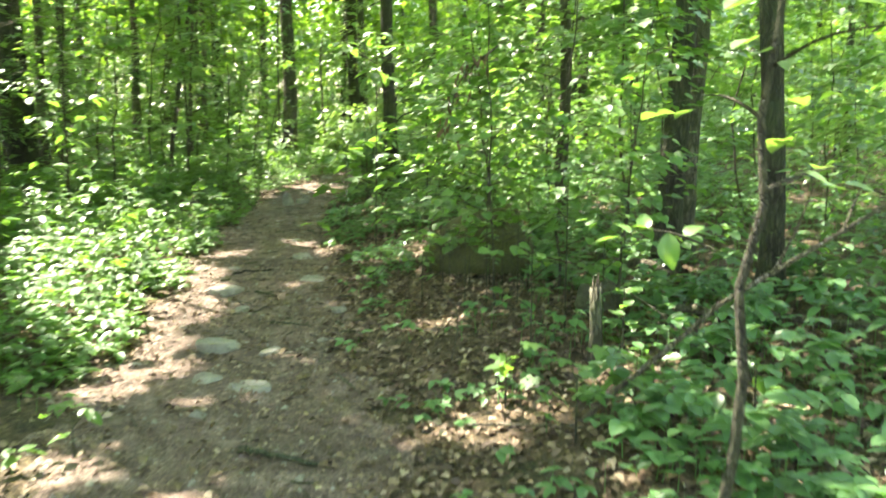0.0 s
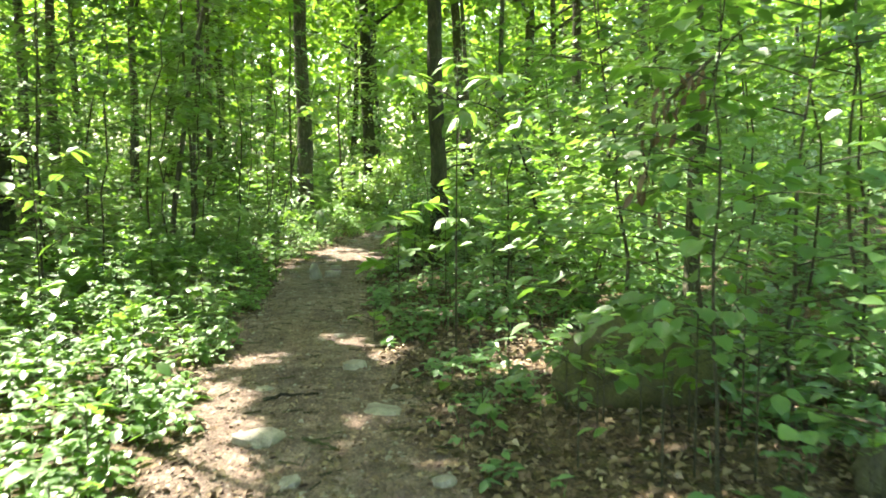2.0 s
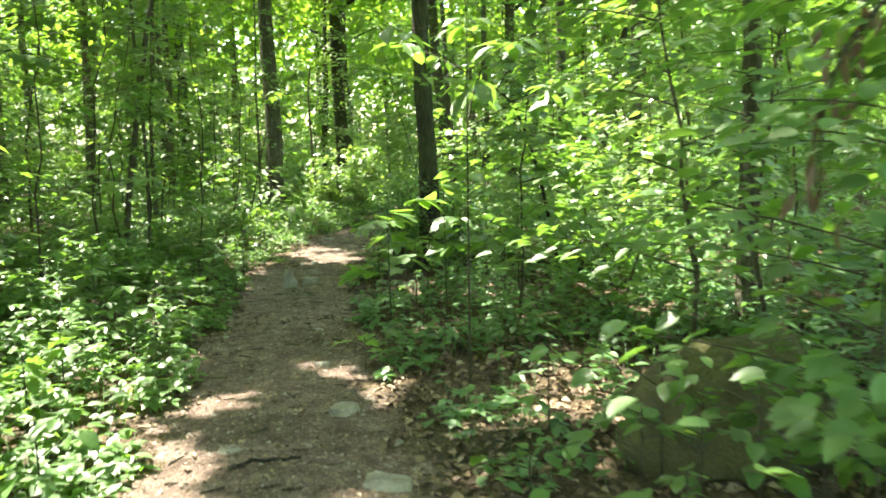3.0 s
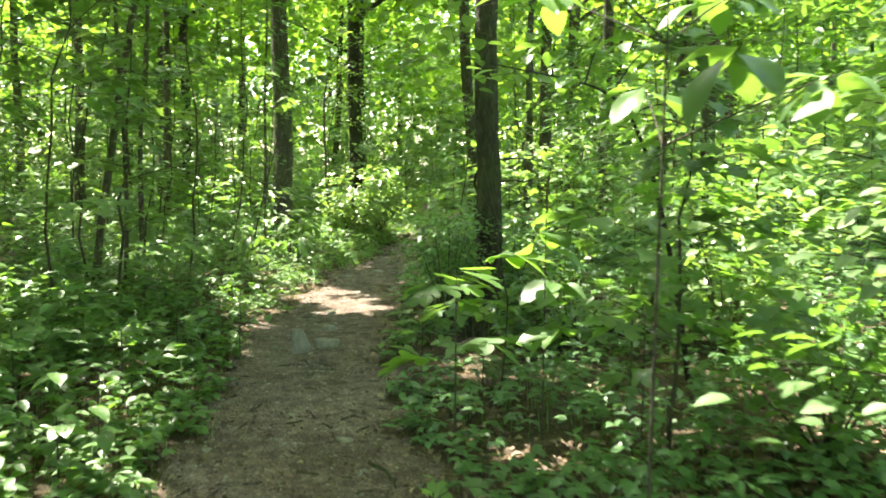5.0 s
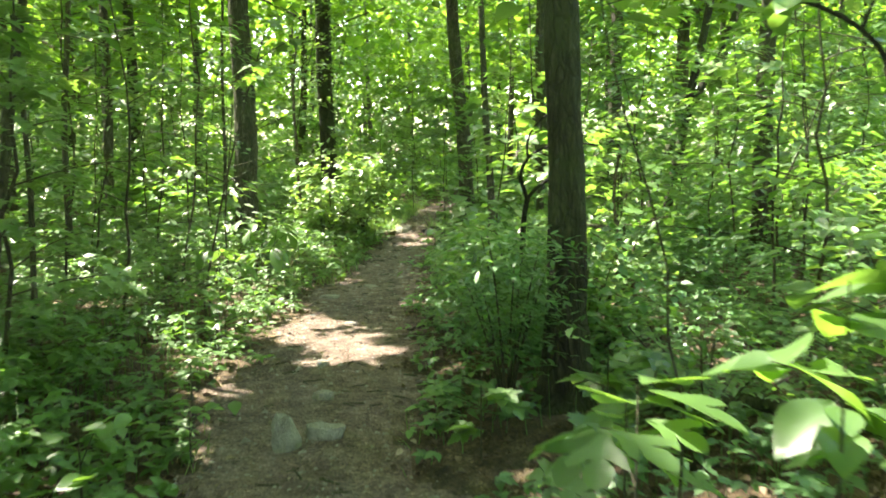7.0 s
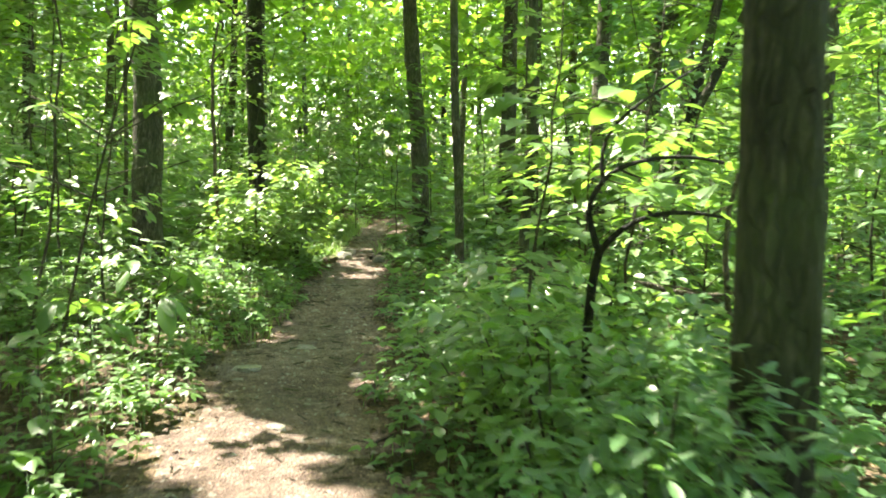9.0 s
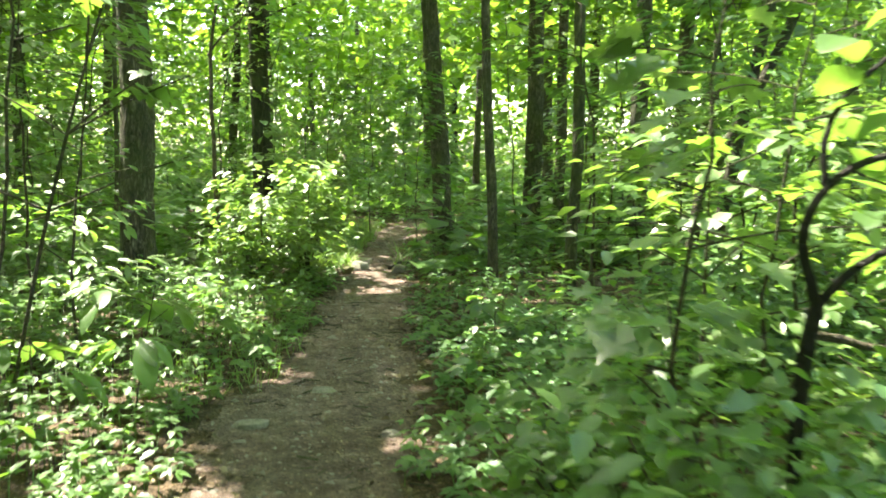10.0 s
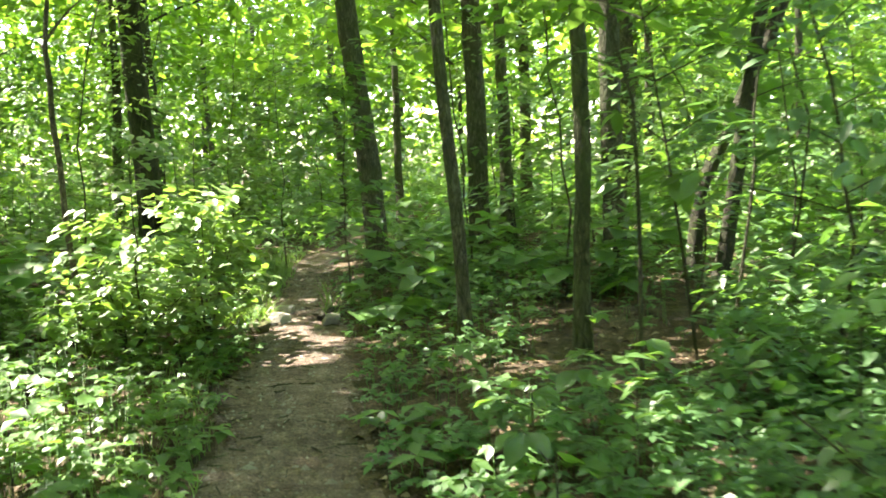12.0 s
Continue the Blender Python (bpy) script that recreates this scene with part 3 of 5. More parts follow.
# ---------------------------------------------------------------- saplings and shrubs
def sapling_arrays(height, lean, spread, branches, count, shape, size, low=0.25, rng=RNG, radius=0.016, layered=0.06, power=1.4):
    """Stem points, branch tubes and leaves of a young tree, its foot at the origin."""
    n = 12
    f = np.linspace(0, 1, n)
    wob = rng.normal(0, 0.022, (2,)) * height
    kink = rng.normal(0, 0.008, (n, 2)) * height * np.sin(f * math.pi)[:, None]
    pts = np.stack([lean[0] * f ** power + wob[0] * np.sin(f * 5) + kink[:, 0], lean[1] * f ** power + wob[1] * np.sin(f * 4) + kink[:, 1], f * height], 1)
    limbs, place, azim = [], [], []
    per = max(1, count // branches)
    for k in range(branches):
        s = low + (1 - low) * (k + rng.uniform(0, 1)) / branches
        o = np.array([np.interp(s, f, pts[:, j]) for j in range(3)])
        a = k * 2.4 + rng.normal(0, 0.5)
        l = spread * (1.15 - 0.75 * s) * rng.uniform(0.7, 1.25)
        d = np.array([math.cos(a), math.sin(a), 0])
        q = curve_points([o, o + d * l * 0.5 + (0, 0, 0.16 * l), o + d * l + (0, 0, 0.14 * l)], 6)
        limbs.append(tube(q, np.linspace(radius * 0.42, 0.0018, 6), 3))
        u = rng.uniform(0.15, 1.0, per)
        b = np.stack([np.interp(u, np.linspace(0, 1, 6), q[:, j]) for j in range(3)], 1)
        side = rng.choice([-1, 1], per)
        across = np.array([-d[1], d[0], 0])
        wide = 0.45 * l * (1 - 0.65 * np.abs(u - 0.55))
        b = b + across[None] * (side * rng.uniform(0, 1, per) * wide)[:, None]
        b[:, 2] += rng.normal(0, layered, per)
        place.append(b)
        azim.append(a + side * rng.uniform(0.2, 1.1, per))
    place, azim = np.concatenate(place), np.concatenate(azim)
    lv = leaves(shape, place, azim, rng.normal(0.18, 0.2, len(place)), size * rng.uniform(0.65, 1.2, len(place)), 0.22, rng)
    return tube(pts, np.linspace(radius, radius * 0.25, n), 6), limbs, lv, place


def sapling(x, y, height, lean=(0, 0), spread=0.8, branches=9, count=260, shape=OVATE, size=0.1, low=0.25, leaf=None, bark=None, radius=0.014, label="", name="sapling", category="sapling", group="", layered=0.06, near=True, power=1.4):
    z = rest(x, y) - 0.02
    ob = thing(name, (x, y, z), label or "slender leafy sapling growing in the undergrowth", category, group or "saplings of the wood")
    stem, limbs, (v, t), place = sapling_arrays(height, lean, spread, branches, count, shape, size, low, RNG, radius, layered, power)
    keep = shaded(place + np.array([x, y, z]))
    nv, nt = len(shape[0]), len(shape[1])
    t = t.reshape(-1, nt, 3)[keep].reshape(-1, 3)
    used, back = np.unique(t, return_inverse=True)
    part("stem", mesh_of("stem", *stem, bark or TWIG, True), ob)
    if near:
        for q in limbs:
            part("branch", mesh_of("branch", *q, bark or TWIG, True), ob)
    else:
        part("branchwork", mesh_of("branchwork", *joined(limbs), bark or TWIG, True), ob)["kind"] = "stuff"
    part("foliage", mesh_of("foliage", v[used], back.reshape(-1, 3), leaf or LEAF), ob, "green leaves in flat sprays")
    return ob


# known saplings beside the trail
sapling(-0.88, 10.75, 2.5, (-0.25, 0.1), 0.9, 7, 150, ROUND, 0.11, 0.74, LEAF_LIGHT, radius=0.006, label="slim sapling with pale leaves spread near its top")
sapling(0.745, 2.2, 2.6, (0.62, 0.4), 0.6, 8, 60, OVATE, 0.1, 0.4, LEAF_LIGHT, TWIG, radius=0.019, power=3.0, label="slim leaning sapling with a few bright leaves")
for x, y, h, lean, spread, count, shape, size, leaf, radius in [
    (-4.5, 10.2, 3.2, (0.1, 0), 0.9, 380, OVATE, 0.09, LEAF_LIGHT, 0.016), (-5.4, 12.2, 4.0, (0.1, 0), 1.2, 520, OVATE, 0.1, LEAF, 0.018),
    (-4.9, 7.0, 3.2, (0.1, 0.2), 1.1, 480, OVATE, 0.1, LEAF, 0.014), (-4.0, 13.2, 3.0, (0.3, 0.1), 0.9, 320, MAPLE, 0.12, LEAF_LIGHT, 0.016), (-3.9, 15.2, 3.6, (0.2, 0), 1.0, 360, OVATE, 0.1, LEAF, 0.014),
    (-6.2, 15.5, 4.2, (0.4, 0), 1.4, 560, OVATE, 0.12, LEAF, 0.02), (-3.5, 18.0, 2.6, (0.1, 0), 0.8, 240, LONG, 0.14, LEAF_LIGHT, 0.012), (-4.2, 19.4, 3.6, (-0.1, 0), 1.0, 360, OVATE, 0.1, LEAF, 0.014),
    (0.35, 5.6, 2.2, (-0.1, -0.1), 0.9, 230, ROUND, 0.085, LEAF, 0.01), (0.85, 6.1, 2.6, (0.1, 0.1), 1.1, 320, ROUND, 0.09, LEAF, 0.012), (1.1, 5.3, 1.9, (0.2, 0.1), 0.9, 220, ROUND, 0.085, LEAF, 0.01),
    (0.4, 7.6, 2.5, (-0.2, 0.1), 1.0, 360, OVATE, 0.1, LEAF, 0.015), (1.2, 8.6, 3.0, (0.1, 0), 1.1, 420, OVATE, 0.1, LEAF_LIGHT, 0.016), (-0.2, 9.6, 2.1, (0.1, 0), 0.8, 260, MAPLE, 0.12, LEAF, 0.012),
    (1.3, 10.2, 3.0, (-0.2, 0), 1.1, 380, OVATE, 0.11, LEAF_LIGHT, 0.016), (0.5, 12.6, 2.8, (0.1, 0), 1.0, 420, OVATE, 0.09, LEAF, 0.014),
    (-0.85, 14.5, 2.3, (0, 0), 0.65, 110, MAPLE, 0.12, LEAF_LIGHT, 0.01), (-0.1, 15.4, 2.3, (0.1, 0), 0.9, 330, OVATE, 0.1, LEAF_LIGHT, 0.012), (0.7, 16.4, 2.6, (0, 0), 1.0, 360, OVATE, 0.1, LEAF, 0.013), (1.3, 14.6, 2.8, (0, 0), 1.0, 380, OVATE, 0.1, LEAF, 0.014),
    (2.6, 12.0, 3.4, (0, 0), 1.3, 520, OVATE, 0.11, LEAF, 0.016), (3.2, 15.4, 3.6, (0, 0), 1.3, 500, OVATE, 0.11, LEAF, 0.016), (2.2, 18.2, 2.5, (0.1, 0), 1.0, 330, MAPLE, 0.12, LEAF_LIGHT, 0.012),
    (-2.15, 22.8, 1.9, (0.1, -0.1), 0.6, 260, ROUND, 0.12, LEAF_LIGHT, 0.012), (-2.6, 21.9, 1.7, (0.1, -0.1), 0.8, 230, ROUND, 0.11, LEAF_LIGHT, 0.012), (-0.55, 24.0, 2.6, (0, 0), 0.9, 220, MAPLE, 0.13, LEAF, 0.012),
    (3.4, 9.4, 3.4, (0, 0), 1.3, 500, OVATE, 0.11, LEAF, 0.016), (3.0, 5.4, 2.8, (0, 0), 1.0, 260, OVATE, 0.1, LEAF, 0.014), (4.2, 7.4, 3.6, (0, 0), 1.4, 480, OVATE, 0.11, LEAF_LIGHT, 0.018),
    (-1.0, 27.5, 3.0, (0, 0), 1.0, 260, OVATE, 0.12, LEAF, 0.014), (1.5, 18.9, 3.2, (-0.3, 0), 1.1, 200, LONG, 0.17, LEAF_BLUE, 0.014)]:
    sapling(x, y, h, lean, spread, 14, int(count * 1.9), shape, size, 0.2, leaf, None, radius)
# taller understory whose leaves spread above head height
for x, y, h, l in [(-4.4, 13.0, 4.6, 0.5), (-3.9, 17.4, 4.8, 0.4), (-4.8, 20.0, 5.0, 0.3), (-3.3, 24.5, 5.0, 0.6), (-5.8, 16.8, 5.2, 0.2), (-5.6, 11.0, 4.4, 0.4), (-2.9, 27.2, 5.0, 0.5), (-6.8, 19.5, 5.4, 0.0), (0.3, 18.9, 4.6, -0.3), (1.4, 22.6, 5.0, -0.3),
                   (0.5, 27.6, 5.2, -0.5), (2.0, 16.9, 4.6, -0.2), (1.6, 13.5, 4.2, -0.4), (2.3, 10.9, 4.4, -0.3), (0.9, 24.2, 5.4, -0.4), (-1.6, 31.5, 5.5, 0.2), (0.2, 33.0, 5.5, 0.0), (-0.5, 36.0, 6.0, 0.0), (-3.4, 33.0, 6.0, 0.0), (3.4, 28.0, 5.4, 0.0)]:
    sapling(x, y, h, (l, 0), 1.7, 13, 620, SIMPLE, 0.125, 0.42, LEAF if h < 5 else LEAF_LIGHT, None, 0.013, "tall understory sapling with leaves spread above head height", layered=0.05)
SPOTS = []
for _ in range(9000):
    x, y = RNG.uniform(-16, 17), 3 + 43 * RNG.random() ** 1.1
    d = float(off_trail(x, y))
    if d < 2.2 + 0.02 * y or y < 20 and d < 3.2 or any(math.hypot(x - a, y - b) < 0.95 for a, b in SPOTS) or abs(x + 1.5) > 6 + 0.42 * y:
        continue
    SPOTS.append((x, y))
    if len(SPOTS) >= 255:
        break
for x, y in SPOTS:
    sapling(x, y, RNG.uniform(1.8, 5.2), (RNG.normal(0, 0.3), RNG.normal(0, 0.2)), RNG.uniform(0.9, 1.6), 9, int(RNG.uniform(380, 640)), SIMPLE, 0.12 + 0.002 * y, 0.15, (LEAF, LEAF_LIGHT, LEAF)[int(RNG.integers(0, 3))], None, RNG.uniform(0.006, 0.015), layered=0.1, near=False)


# ---------------------------------------------------------------- undergrowth
def herbs(n, x0, x1, y0, y1, height, per, size, shape, clear=0.06, reach=9.0, patch=0.0, rng=RNG):
    """Low plants scattered beside the trail: short stalks, each with a whorl of leaves."""
    x, y = rng.uniform(x0, x1, n), rng.uniform(y0, y1, n)
    d = off_trail(x, y)
    ok = (d > clear) & (d < reach) & (wave(1.7 * x + 3, 1.7 * y) + rng.normal(0, 0.35, n) > patch)
    for bx, by, br in BARE:
        ok &= (np.hypot(x - bx, y - by) > br) | (rng.random(n) < 0.12)
    x, y, d = x[ok], y[ok], d[ok]
    h = height * rng.uniform(0.4, 1.25, len(x)) * np.clip(0.35 + 0.9 * d, 0.35, 1)
    z = ground_z(x, y)
    k = np.repeat(np.arange(len(x)), per)
    trio = np.arange(len(k)) // 3                    # leaflets stand in threes on one stalk
    a = rng.uniform(0, 6.28, len(k))[trio] + (np.arange(len(k)) % 3 - 1) * 1.05 + rng.normal(0, 0.12, len(k))
    level = rng.uniform(0.35, 1, len(k))[trio]
    turn = rng.uniform(0, 6.28, len(k))[trio]
    out = rng.uniform(0.2, 1.3, len(k))[trio] * size
    p = np.stack([x[k] + np.cos(turn) * out, y[k] + np.sin(turn) * out, z[k] + h[k] * level], 1)
    v, t = leaves(shape, p, a, rng.normal(0.1, 0.2, len(k)), size * rng.uniform(0.55, 1.25, len(k)), 0.16, rng)
    s = np.array([[-0.003, 0, 0], [0.003, 0, 0], [0.0, 0.003, 0]])
    foot = np.stack([x, y, z - 0.01], 1)
    tip = np.stack([x + rng.normal(0, 0.02, len(x)), y, z + h], 1)
    sv = np.concatenate([foot[:, None] + s[None], tip[:, None]], 1).reshape(-1, 3)
    st = (np.array([(0, 1, 3), (1, 2, 3), (2, 0, 3)])[None] + (np.arange(len(x)) * 4)[:, None, None]).reshape(-1, 3)
    return joined([(v, t), (sv, st)])


def stuff(name, arrays, material, label, category):
    return tagged(new(name, mesh_of(name, *arrays, material)), label, category, kind="stuff")


stuff("undergrowth", joined([herbs(2800, -4.4, -1.6, 3.2, 12.5, 0.34, 9, 0.075, OVATE, 0.03, 2.2, -0.8), herbs(900, -6.5, -3.5, 3.2, 14, 0.5, 9, 0.12, OVATE, 0.4, 6, -0.8)]), LEAF, "dense low green leafy plants along the path edge", "undergrowth")
stuff("undergrowth", joined([herbs(4500, -6.5, -1.4, 12.5, 24, 0.36, 9, 0.07, LEAFLET, 0.03, 4.5, -0.8)]), LEAF, "low green leafy plants on the forest floor", "undergrowth")
stuff("undergrowth", joined([herbs(2600, -1.6, 2.0, 8.6, 19, 0.28, 9, 0.072, LEAFLET, 0.05, 3.0, -0.5), herbs(1900, -1.2, 3.0, 17, 26, 0.3, 9, 0.062, LEAFLET, 0.04, 4.0, -0.7), herbs(1300, 0.8, 5, 8, 19, 0.45, 9, 0.1, LEAFLET, 0.3, 6, -0.9), herbs(700, 1.5, 5, 18, 23, 0.4, 9, 0.08, LEAFLET, 0.3, 6, -0.4)]), LEAF_BLUE, "leafy green plants crowding the path edge", "undergrowth")
stuff("undergrowth", joined([herbs(1500, -0.9, 2.2, 2.2, 9.5, 0.18, 6, 0.065, OVATE, 0.1, 3.0, -0.25), herbs(600, 0.7, 3.5, 2.2, 8, 0.3, 9, 0.1, OVATE, 0.8, 4.0, -0.2)]), LEAF_BLUE, "scattered low green plants among fallen leaves", "undergrowth")
stuff("undergrowth", joined([herbs(2600, -9, 7, 18, 34, 0.45, 9, 0.12, SIMPLE, 0.08, 9, -0.5), herbs(4500, -22, 24, 22, 62, 0.7, 10, 0.3, SHARD, 0.3, 40, -0.9)]), LEAF, "green undergrowth of the deeper wood", "undergrowth")
stuff("undergrowth", joined([herbs(1400, -14, -4, 2, 24, 0.6, 9, 0.14, SIMPLE, 1.0, 12, -0.7), herbs(1400, 2.5, 15, 2, 26, 0.6, 9, 0.14, SIMPLE, 1.0, 14, -0.7)]), LEAF, "green undergrowth between the trees", "undergrowth")


def fallen_leaves(n, x0, x1, y0, y1, lo, hi, small=1.0):
    x, y = RNG.uniform(x0, x1, n), RNG.uniform(y0, y1, n)
    d = off_trail(x, y)
    ok = (d > lo) & (d < hi)
    x, y = x[ok], y[ok]
    p = np.stack([x, y, ground_z(x, y) + RNG.uniform(0.004, 0.02, len(x))], 1)
    return leaves(blade([(0.24, 0.2), (0.33, 0.5), (0, 1.0)], 0.35, 0.25), p, RNG.uniform(0, 6.28, len(x)), RNG.normal(0, 0.2, len(x)), RNG.uniform(0.028, 0.07, len(x)) * small, 0.35)


stuff("fallen_leaves", joined([fallen_leaves(12000, -1.2, 2.6, 2, 10, -0.05, 3), fallen_leaves(14000, -5, 3.5, 2, 26, -0.12, 2.5), fallen_leaves(5200, -3, 0.5, 2, 11, -2, 0.05, 0.55), fallen_leaves(1500, -2.4, 0.5, 2, 6.5, -2, 0.3, 0.9), fallen_leaves(1300, -3, 0.5, 11, 24, -2, 0.05, 0.4)]), LITTER, "dry brown fallen leaves on the soil", "leaf litter")


def far_leaves(n, x0, x1, y0, y1, z1, size):
    p = np.stack([RNG.uniform(x0, x1, n), RNG.uniform(y0, y1, n), z1 * RNG.random(n) ** 1.2], 1)
    p = p[(wave(0.6 * p[:, 0] + p[:, 2], 0.8 * p[:, 1] - p[:, 2]) > -0.5)]
    p = p[(off_trail(p[:, 0], p[:, 1]) > 2) & (np.hypot(p[:, 0], p[:, 1] - 14) > 24)]
    return leaves(SHARD, p, RNG.uniform(0, 6.28, len(p)), RNG.normal(0.3, 0.35, len(p)), RNG.uniform(0.6, 1.4, len(p)) * size, 0.5)


stuff("far_woods", joined([far_leaves(34000, -34, 36, 34, 62, 11, 0.28), far_leaves(40000, -60, 62, 55, 88, 24, 0.75), far_leaves(9000, -48, -20, -12, 60, 13, 0.6), far_leaves(9000, 20, 48, -12, 60, 13, 0.6), far_leaves(6000, -40, 40, -40, -14, 14, 0.8)]), LEAF_CROWN, "distant bright green leaves of the wood", "far woods")


# ---------------------------------------------------------------- stones, logs and sticks
def stone_mesh(name, size, seed, material, flat=0.0, bumps=0.16, detail=2):
    bm = bmesh.new()
    bmesh.ops.create_icosphere(bm, subdivisions=detail, radius=1.0)
    for v in bm.verts:
        n = (1.0 if detail > 2 else 1.25) * noise.noise(v.co * 1.1 + Vector((seed * 3.1, seed, 2))) + 0.45 * noise.noise(v.co * 2.7 + Vector((seed, 5, seed))) + 0.2 * noise.noise(v.co * 6 + Vector((1, seed, 3)))
        p = v.co * (1 + bumps * 2 * n)
        p.z = max(min(p.z, (0.75 - flat * 0.4 + 0.12 * n) if flat > 0.15 else 9), -0.6)
        if detail > 2:
            p *= 1 + 0.08 * noise.noise(v.co * 4.5 + Vector((3, 1, 7))) + 0.04 * noise.noise(v.co * 11) + 0.025 * noise.noise(v.co * 23)
        v.co = Vector((p.x * size[0] / 2, p.y * size[1] / 2, p.z * size[2] / 1.35))
    me = bpy.data.meshes.new(name)
    bm.to_mesh(me)
    bm.free()
    me.materials.append(material)
    me.polygons.foreach_set("use_smooth", [detail > 3] * len(me.polygons))
    return me


def stone(x, y, size, turn, seed, label, material=None, flat=0.3, name="stone", sunk=0.5, detail=2, tilt=0, group="stones in the path"):
    ob = new(name, stone_mesh(name, size, seed, material or STONE, flat, 0.16, detail))
    ob.matrix_world = pose(x, y, rest(x, y) + size[2] * (0.5 - sunk) * 0.9, tilt, 0, turn)
    return tagged(ob, label, "stone", group)


for i, (x, y, size, turn, flat, label) in enumerate([
    (-1.38, 5.03, (0.24, 0.18, 0.1), 20, 0.3, "rounded pale stone set in the dirt"), (-1.04, 4.95, (0.2, 0.11, 0.05), 80, 0.6, "flat pale stone set in the dirt"), (-1.28, 4.45, (0.2, 0.16, 0.06), 10, 0.6, "flat buried grey stone"),
    (-1.02, 4.32, (0.3, 0.16, 0.05), -10, 0.7, "long flat stone in the path"), (-1.72, 6.62, (0.3, 0.24, 0.09), 35, 0.5, "broad pale stone at the path edge"), (-1.37, 8.12, (0.2, 0.13, 0.07), 40, 0.4, "pale angular stone in the path"),
    (-1.1, 7.1, (0.26, 0.17, 0.05), -35, 0.7, "flat grey slab at the path edge"), (-2.29, 12.5, (0.15, 0.13, 0.2), 15, 0.0, "upright grey stone standing in the path"), (-2.1, 12.62, (0.22, 0.12, 0.11), -15, 0.4, "wedge-shaped stone lying beside an upright one"),
    (-2.15, 13.34, (0.14, 0.1, 0.07), 10, 0.3, "small grey stone in the path"), (-2.2, 14.15, (0.12, 0.1, 0.05), 50, 0.4, "small dark stone in a sunny patch"), (-1.42, 23.35, (0.34, 0.26, 0.14), 10, 0.3, "sunlit pale stone beside the path"),
    (-1.62, 23.0, (0.3, 0.24, 0.13), 60, 0.3, "mossy pale stone beside the path"), (-1.3, 23.9, (0.26, 0.2, 0.12), 30, 0.3, "pale stone at the path edge"), (-1.55, 16.68, (0.1, 0.08, 0.05), 0, 0.3, "small pale stone in the path"),
    (-2.05, 15.6, (0.16, 0.07, 0.04), -50, 0.5, "narrow pale stone in the path"), (-0.75, 6.0, (0.14, 0.1, 0.05), 25, 0.4, "small grey stone among leaves"), (-1.75, 10.3, (0.1, 0.07, 0.03), 0, 0.5, "small flat pale stone"),
    (-1.45, 6.0, (0.13, 0.1, 0.05), 70, 0.4, "small stone half buried in dirt"), (-2.3, 16.9, (0.2, 0.15, 0.06), 20, 0.6, "flat stone half buried in dirt"), (-1.9, 17.6, (0.16, 0.13, 0.05), 0, 0.6, "flat stone half buried in dirt"),
    (-1.6, 9.2, (0.12, 0.09, 0.04), 33, 0.5, "small flat stone in the path"), (-1.9, 7.6, (0.11, 0.09, 0.04), 12, 0.5, "small pale stone in the path"), (-0.9, 23.1, (0.4, 0.16, 0.12), 70, 0.2, "dark stone at the foot of the bank")]):
    stone(x, y, size, turn, i + 1, label, MOSSY if "mossy" in label else None, flat, sunk=0.45 if flat > 0.45 else 0.25)
stone(0.32, 6.95, (0.84, 0.62, 0.52), 20, 41.3, "rounded mossy green boulder among shrubs and leaf litter", MOSSY, 0.1, "boulder", 0.3, 4, group="boulders")
stone(1.05, 5.6, (0.34, 0.3, 0.2), 50, 47.1, "dark mossy rock in the shade of shrubs", DARK_STONE, 0.1, "boulder", 0.25, 3, group="boulders")


def stick(points, radius, label, name="stick", material=None, group="fallen sticks", sides=6, twigs=(), category="stick"):
    """A fallen branch along points (z above the ground under them); twigs: short side twigs as lists of points."""
    ps = [(x, y, rest(x, y) + z) for x, y, z in points]
    o = np.array(ps[0])
    ob = thing(name, ps[0], label, category, group)
    c = curve_points(ps, 10) - o
    c[1:-1] += RNG.normal(0, radius * 0.35, (8, 3))
    part("branch", mesh_of("branch", *tube(c, np.linspace(radius, radius * 0.55, 10), sides, 0.06), material or DEADWOOD, True), ob)
    for tw in twigs:
        q = curve_points([(x, y, rest(x, y) + z) for x, y, z in tw], 6) - o
        part("twig", mesh_of("twig", *tube(q, np.linspace(radius * 0.5, radius * 0.15, 6), 5, 0.05), material or DEADWOOD, True), ob)
    return ob


stick([(-0.88, 3.46, 0.015), (-0.72, 3.4, 0.02), (-0.52, 3.33, 0.015)], 0.016, "short dark broken stick lying on the path", material=BARK_DARK)
stick([(-1.19, 5.65, 0.01), (-1.05, 5.62, 0.015), (-0.88, 5.53, 0.01)], 0.008, "thin dark twig lying across the path", material=BARK_DARK)
stick([(-1.49, 6.63, 0.01), (-1.38, 6.52, 0.015), (-1.28, 6.42, 0.01)], 0.011, "short dark stick lying on the path", material=BARK_DARK)
stick([(-1.85, 7.35, 0.01), (-1.7, 7.42, 0.015), (-1.52, 7.4, 0.02)], 0.012, "dark stick lying on the path", material=BARK_DARK)
stick([(-0.62, 4.6, 0.01), (-0.5, 4.35, 0.02), (-0.42, 4.2, 0.01)], 0.007, "thin twig at the path edge")
stick([(-1.6, 9.95, 0.01), (-1.5, 9.8, 0.012), (-1.46, 9.6, 0.01)], 0.009, "dark stick lying at the path edge", material=BARK_DARK)
stick([(-1.56, 15.22, 0.01), (-1.48, 15.3, 0.02), (-1.38, 15.4, 0.02)], 0.01, "short dark stick at the path edge", material=BARK_DARK)
